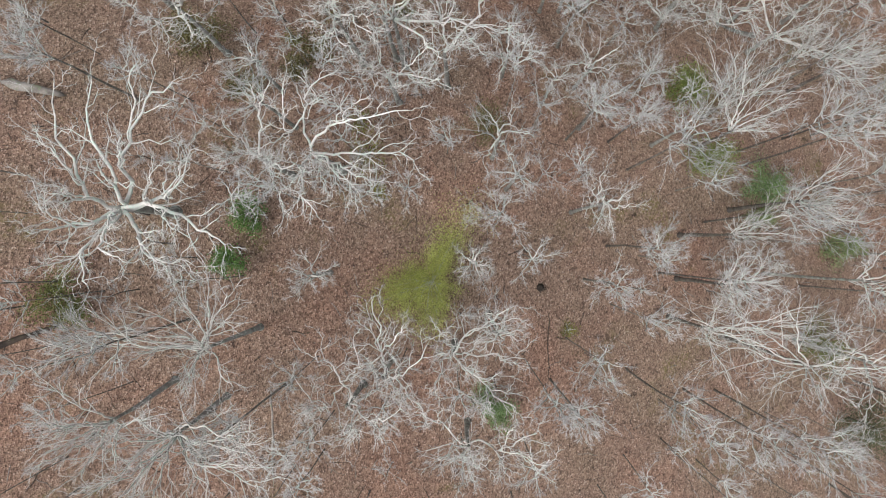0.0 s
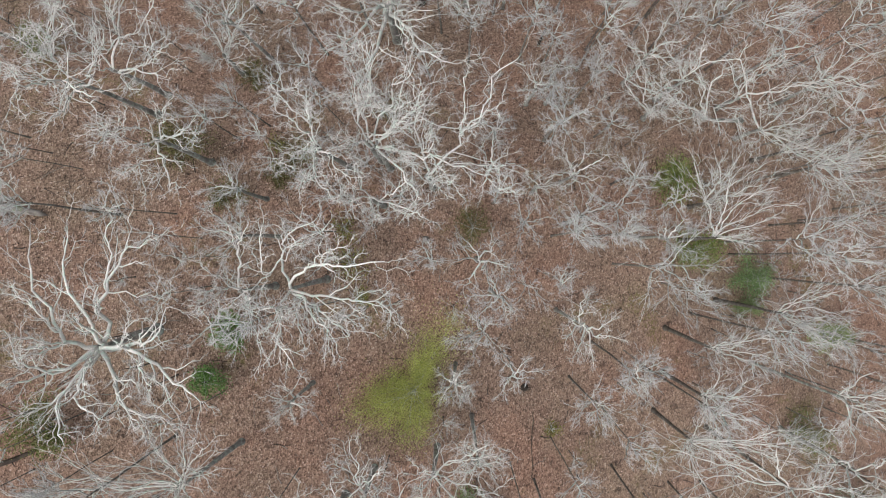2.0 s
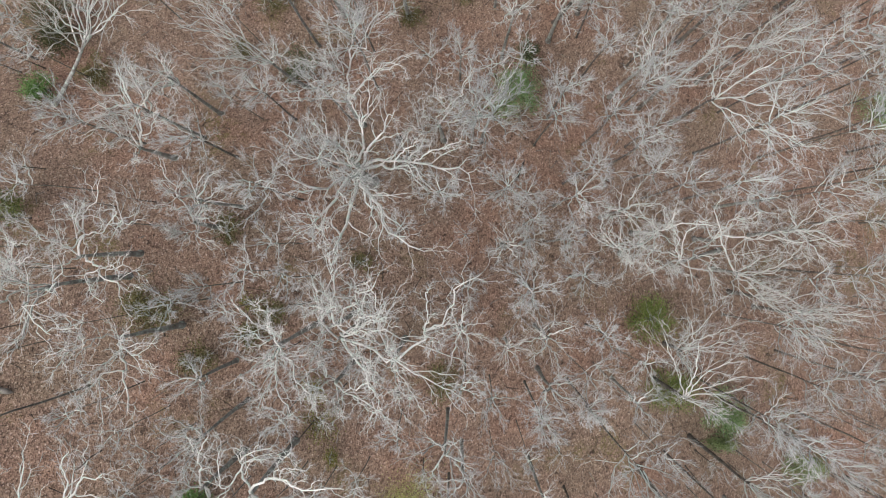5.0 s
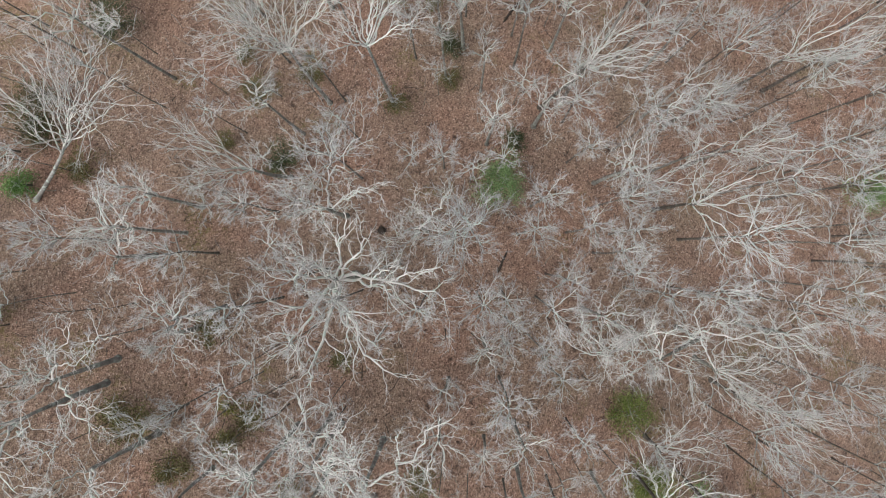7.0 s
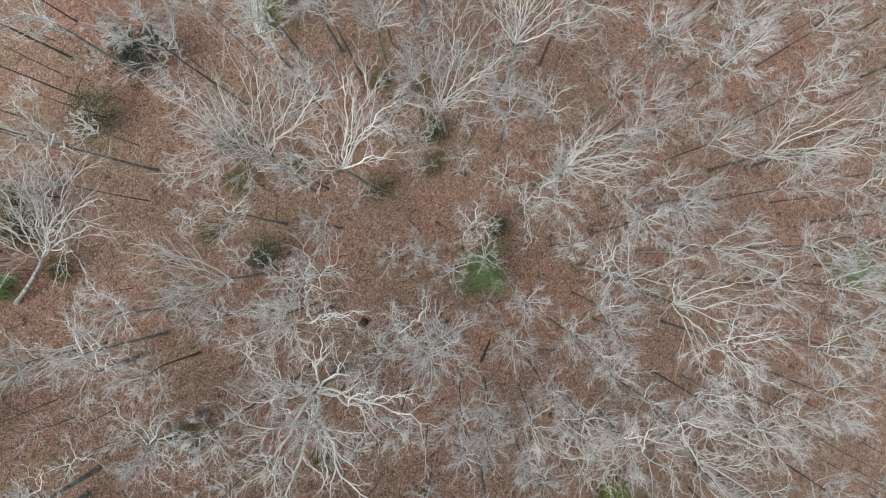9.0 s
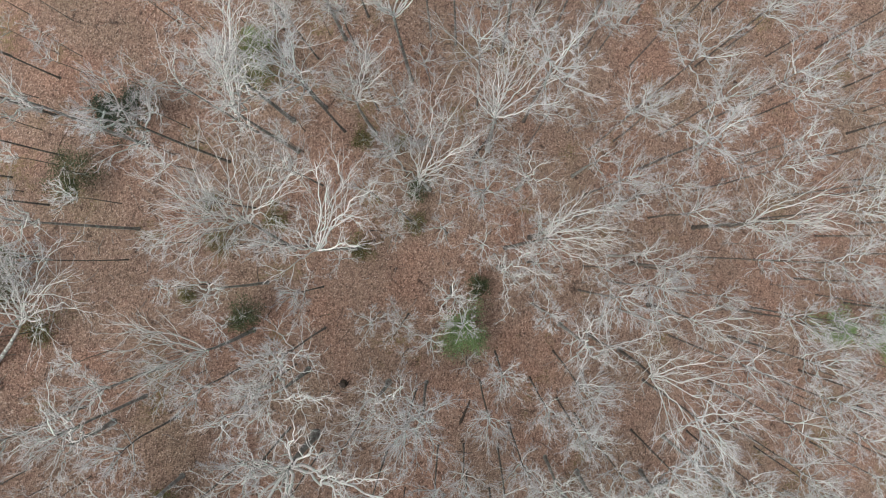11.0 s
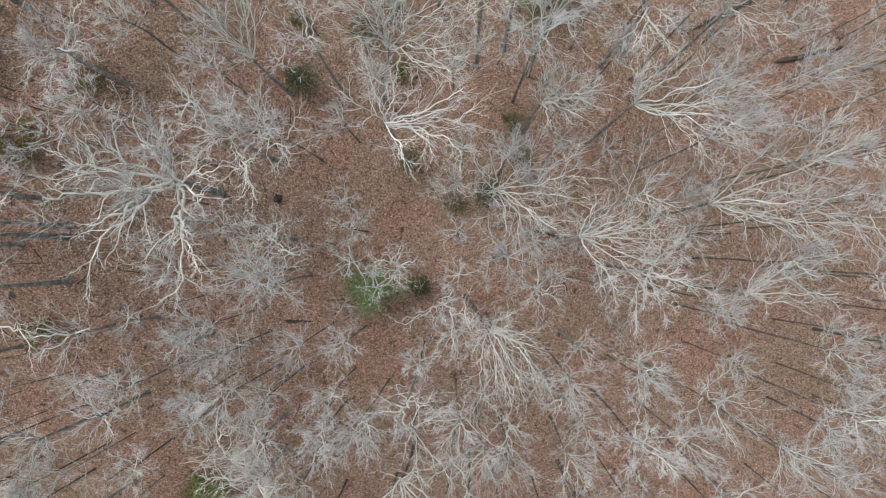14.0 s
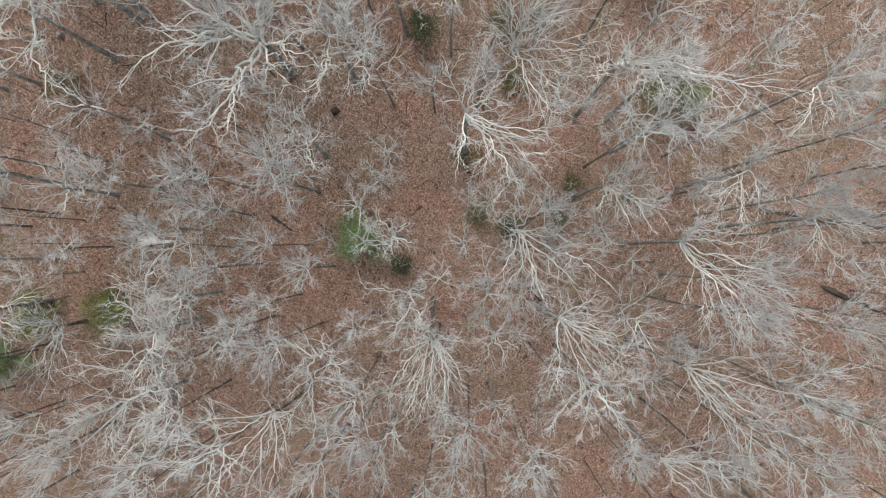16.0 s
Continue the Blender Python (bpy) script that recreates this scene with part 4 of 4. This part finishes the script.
evergreen(-16.3, 2.8, 3.2, 1.4, "bright")
evergreen(-17.9, -1.0, 2.6, 1.3, "bright")
evergreen(-28.4, -3.3, 3, 2.2, "olive")
evergreen(3.2, -13.8, 4, 2, "green")
evergreen(31.8, 6.4, 5, 2.6, "green")
evergreen(32.0, 3.8, 3, 1.4, "pale")
evergreen(42.4, 0.4, 4.5, 2.2, "pale")
evergreen(23.5, 16.6, 2.6, 2.2, "leafy")
evergreen(25.4, 9.6, 2.6, 2.2, "leafy")
evergreen(39.4, -9.8, 4, 2.4, "olive")
evergreen(43.9, -18.8, 6, 3.2, "dark")
evergreen(-21.1, 17.5, 2.4, 2.3, "moss")
evergreen(-7.6, 8.3, 1, 1.5, "lime")
evergreen(-14.3, 18.6, 0.8, 0.9, "lime")
evergreen(-14.1, 15.7, 1, 1.2, "moss")
evergreen(-6.9, 5.3, 0.8, 0.8, "lime")
evergreen(10.2, -7.3, 0.5, 0.9, "lime")
evergreen(2.7, 11.5, 3, 1.8, "moss")
evergreen(-16.8, 24.7, 1.2, 1.5, "moss")
evergreen(-12.5, 17.8, 1.6, 1.6, "moss")
evergreen(-22.7, 18.5, 1.2, 1.6, "moss")
evergreen(-17.9, 13.9, 1.2, 1.6, "moss")
evergreen(-8.4, 11.3, 1, 1.3, "lime")
evergreen(-33.5, 26.3, 2.5, 1.4, "olive")
evergreen(-34.9, 37.6, 2.6, 1.3, "bright")
evergreen(-35.4, 44.4, 3.6, 3, "mossdark")
evergreen(-30.9, 39.9, 2, 1.8, "moss")
evergreen(-17.4, 52.6, 2, 1.2, "moss")
evergreen(-10.6, 51.5, 2.6, 1.7, "moss")
evergreen(-1.8, 48.6, 1.8, 1.5, "moss")
evergreen(3.9, 51.4, 2.2, 1.2, "moss")
evergreen(4.0, 54.9, 2.5, 1.2, "dark")
evergreen(-12.4, 41.4, 4, 1.8, "dark")
evergreen(-18.3, 43.2, 2, 1, "moss")
evergreen(-25.0, 61.1, 10, 3.2, "deep")
evergreen(-30.2, 55.0, 5, 2.4, "dark")
evergreen(-2.1, 60.4, 2, 1.2, "moss")
evergreen(-13.8, 67.1, 6, 3, "olive")
evergreen(10.0, 40.4, 6, 3.3, "green")
evergreen(11.1, 44.8, 3, 1.2, "dark")
evergreen(53.7, 41.3, 5, 2.5, "green")
evergreen(1.9, 60.1, 2, 1, "moss")
evergreen(-16.2, 48.6, 3, 1.4, "moss")
evergreen(-5.0, 22.2, 1, 1, "moss")
evergreen(-12.9, 69.6, 7, 2, "pale")
evergreen(59.8, 40.2, 9, 3.4, "conifer")
evergreen(-2.2, -2.6, 3.2, 3.2, "yellow", [(-173, 6.2), (177, 5.1), (165, 4.1), (149, 2.5), (91, 2.4), (78, 4.3), (64, 6.0), (63, 3.6), (48, 1.8), (-20, 2.0), (-65, 2.8), (-84, 4.7), (-102, 4.4), (-127, 3.5), (-149, 4.6), (-161, 5.6), (-173, 3.7), (177, 3.1), (165, 2.5), (149, 1.5), (91, 1.4), (78, 2.6), (64, 3.6), (63, 2.2), (48, 1.1), (-20, 1.2), (-65, 1.7), (-84, 2.8), (-102, 2.6), (-127, 2.1), (-149, 2.8), (-161, 3.4)])


# ---- the floor: loose leaves, sticks, logs and stumps ----
def build_leaves():
    rng = np.random.default_rng(5)
    n = 32000
    xy = np.column_stack([rng.uniform(-46, 60, n), rng.uniform(-28, 100, n)])
    shape = Shape()
    turn = rng.uniform(0, 2 * np.pi, n)
    size = rng.uniform(0.09, 0.20, n)
    tilt = rng.normal(0, 0.35, (n, 2))
    for (x, y), a, s, (u, w) in zip(xy, turn, size, tilt):
        at = np.array([x, y, ground_height(x, y) + 0.03])
        along = np.array([math.cos(a), math.sin(a), u]) * s
        across = np.array([-math.sin(a), math.cos(a), w]) * s * 0.34
        shape.leaf(at, along, across, np.array([0, 0, 0.03]))
    tagged(new("fallen_leaves", shape.mesh("fallen_leaves", DRY_LEAF, False)), "curled reddish brown oak leaves strewn over the floor", "leaves", kind="stuff")


def build_sticks():
    rng = np.random.default_rng(6)
    # extra dark sticks stand in for small shadows among the leaves
    for name, mat, n, words in (("fallen_sticks", DEAD_WOOD, 900, "thin weathered sticks scattered on the fallen leaves"),
                                ("dark_sticks", ROT_WOOD, 1100, "short dark rotten sticks lying on the leaves, some in place of shadows")):
        shape = Shape()
        for _ in range(n):
            x, y, a, ln = rng.uniform(-46, 60), rng.uniform(-28, 100), rng.uniform(0, 2 * math.pi), rng.uniform(0.5, 2.6)
            ex, ey = x + ln * math.cos(a), y + ln * math.sin(a)
            path = bent(rng, (x, y, ground_height(x, y) + 0.05), (ex, ey, ground_height(ex, ey) + 0.06), 4, 0.18)
            shape.stem(path, np.linspace(0.035, 0.015, 5) * rng.uniform(0.6, 1.5), 4)
        tagged(new(name, shape.mesh(name, mat)), words, "sticks", kind="stuff")


def fallen_log(x0, y0, x1, y1, r, mat, words):
    rng = np.random.default_rng(next(seeds))
    base = thing("fallen_log", x0, y0, ground_height(x0, y0), words, "log", "fallen logs")
    end = np.array([x1 - x0, y1 - y0, ground_height(x1, y1) - ground_height(x0, y0) + r * 0.5])
    path = bent(rng, (0, 0, r * 0.7), end, 8, 0.06)
    body = Shape()
    body.stem(path, np.r_[r * 0.2, np.linspace(r, r * 0.55, 7), r * 0.1], 8)
    part("trunk", body, mat, base)
    for j in (3, 5, 6):
        a = rng.uniform(0, 2 * math.pi)
        stub = Shape()
        tip = path[j] + np.array([math.cos(a), math.sin(a), 0.4]) * rng.uniform(0.4, 1.1)
        stub.stem(bent(rng, path[j], tip, 3, 0.2), [r * 0.3, r * 0.2, r * 0.12, 0.0], 5)
        part("branch_stub", stub, mat, base)


def stump(x, y, h, r, mat, words):
    rng = np.random.default_rng(next(seeds))
    base = thing("stump", x, y, ground_height(x, y), words, "stump")
    body = Shape()
    body.stem([(0, 0, -0.1), (0, 0, 0.05), (0.01, 0, h * 0.6), (0.02, 0.01, h), (0.0, 0.0, h - 0.03)], [r * 1.7, r * 1.3, r, r * 0.95, 0], 10)
    part("body", body, mat, base)
    for j in range(4):
        a = rng.uniform(0, 2 * math.pi)
        root = Shape()
        root.stem([(0.5 * r * math.cos(a), 0.5 * r * math.sin(a), 0.12), (1.6 * r * math.cos(a), 1.6 * r * math.sin(a), 0.05), (2.6 * r * math.cos(a + 0.2), 2.6 * r * math.sin(a + 0.2), -0.05)], [r * 0.35, r * 0.25, 0.02], 5)
        part("root", root, mat, base)


build_leaves()
build_sticks()
PALE_LOG, DARK_LOG = "weathered grey fallen log on brown leaves", "dark rotten fallen log half sunk in leaves"
fallen_log(-34.0, 12.6, -29.8, 11.8, 0.42, DEAD_WOOD, PALE_LOG)
fallen_log(-34.1, -7.4, -28.9, -5.2, 0.26, ROT_WOOD, DARK_LOG)
fallen_log(1.5, 90.1, 2.7, 98.7, 0.30, ROT_WOOD, DARK_LOG)
fallen_log(9.6, 58.6, 11.7, 61.6, 0.16, ROT_WOOD, DARK_LOG)
fallen_log(8.4, -5.6, 8.4, -12.4, 0.06, ROT_WOOD, "thin straight fallen trunk on the leaves")
fallen_log(-15.0, -11.1, -14.8, -19.1, 0.10, DEAD_WOOD, PALE_LOG)
fallen_log(16.2, 75.5, 18.2, 80.5, 0.09, ROT_WOOD, DARK_LOG)
fallen_log(-4.8, 82.5, -6.6, 96.0, 0.22, ROT_WOOD, DARK_LOG)
fallen_log(11.3, 72.1, 12.1, 76.1, 0.07, DEAD_WOOD, PALE_LOG)
fallen_log(9.5, 30.6, 10.6, 33.1, 0.16, ROT_WOOD, DARK_LOG)
stump(-1.6, 10.3, 0.6, 0.22, DEAD_WOOD, "pale broken stump among fallen leaves")
stump(-2.5, 34.5, 0.4, 0.30, ROT_WOOD, "dark hollow rotten stump in the leaves")
stump(7.6, -3.4, 0.4, 0.26, ROT_WOOD, "dark rotten stump beside a thin log")
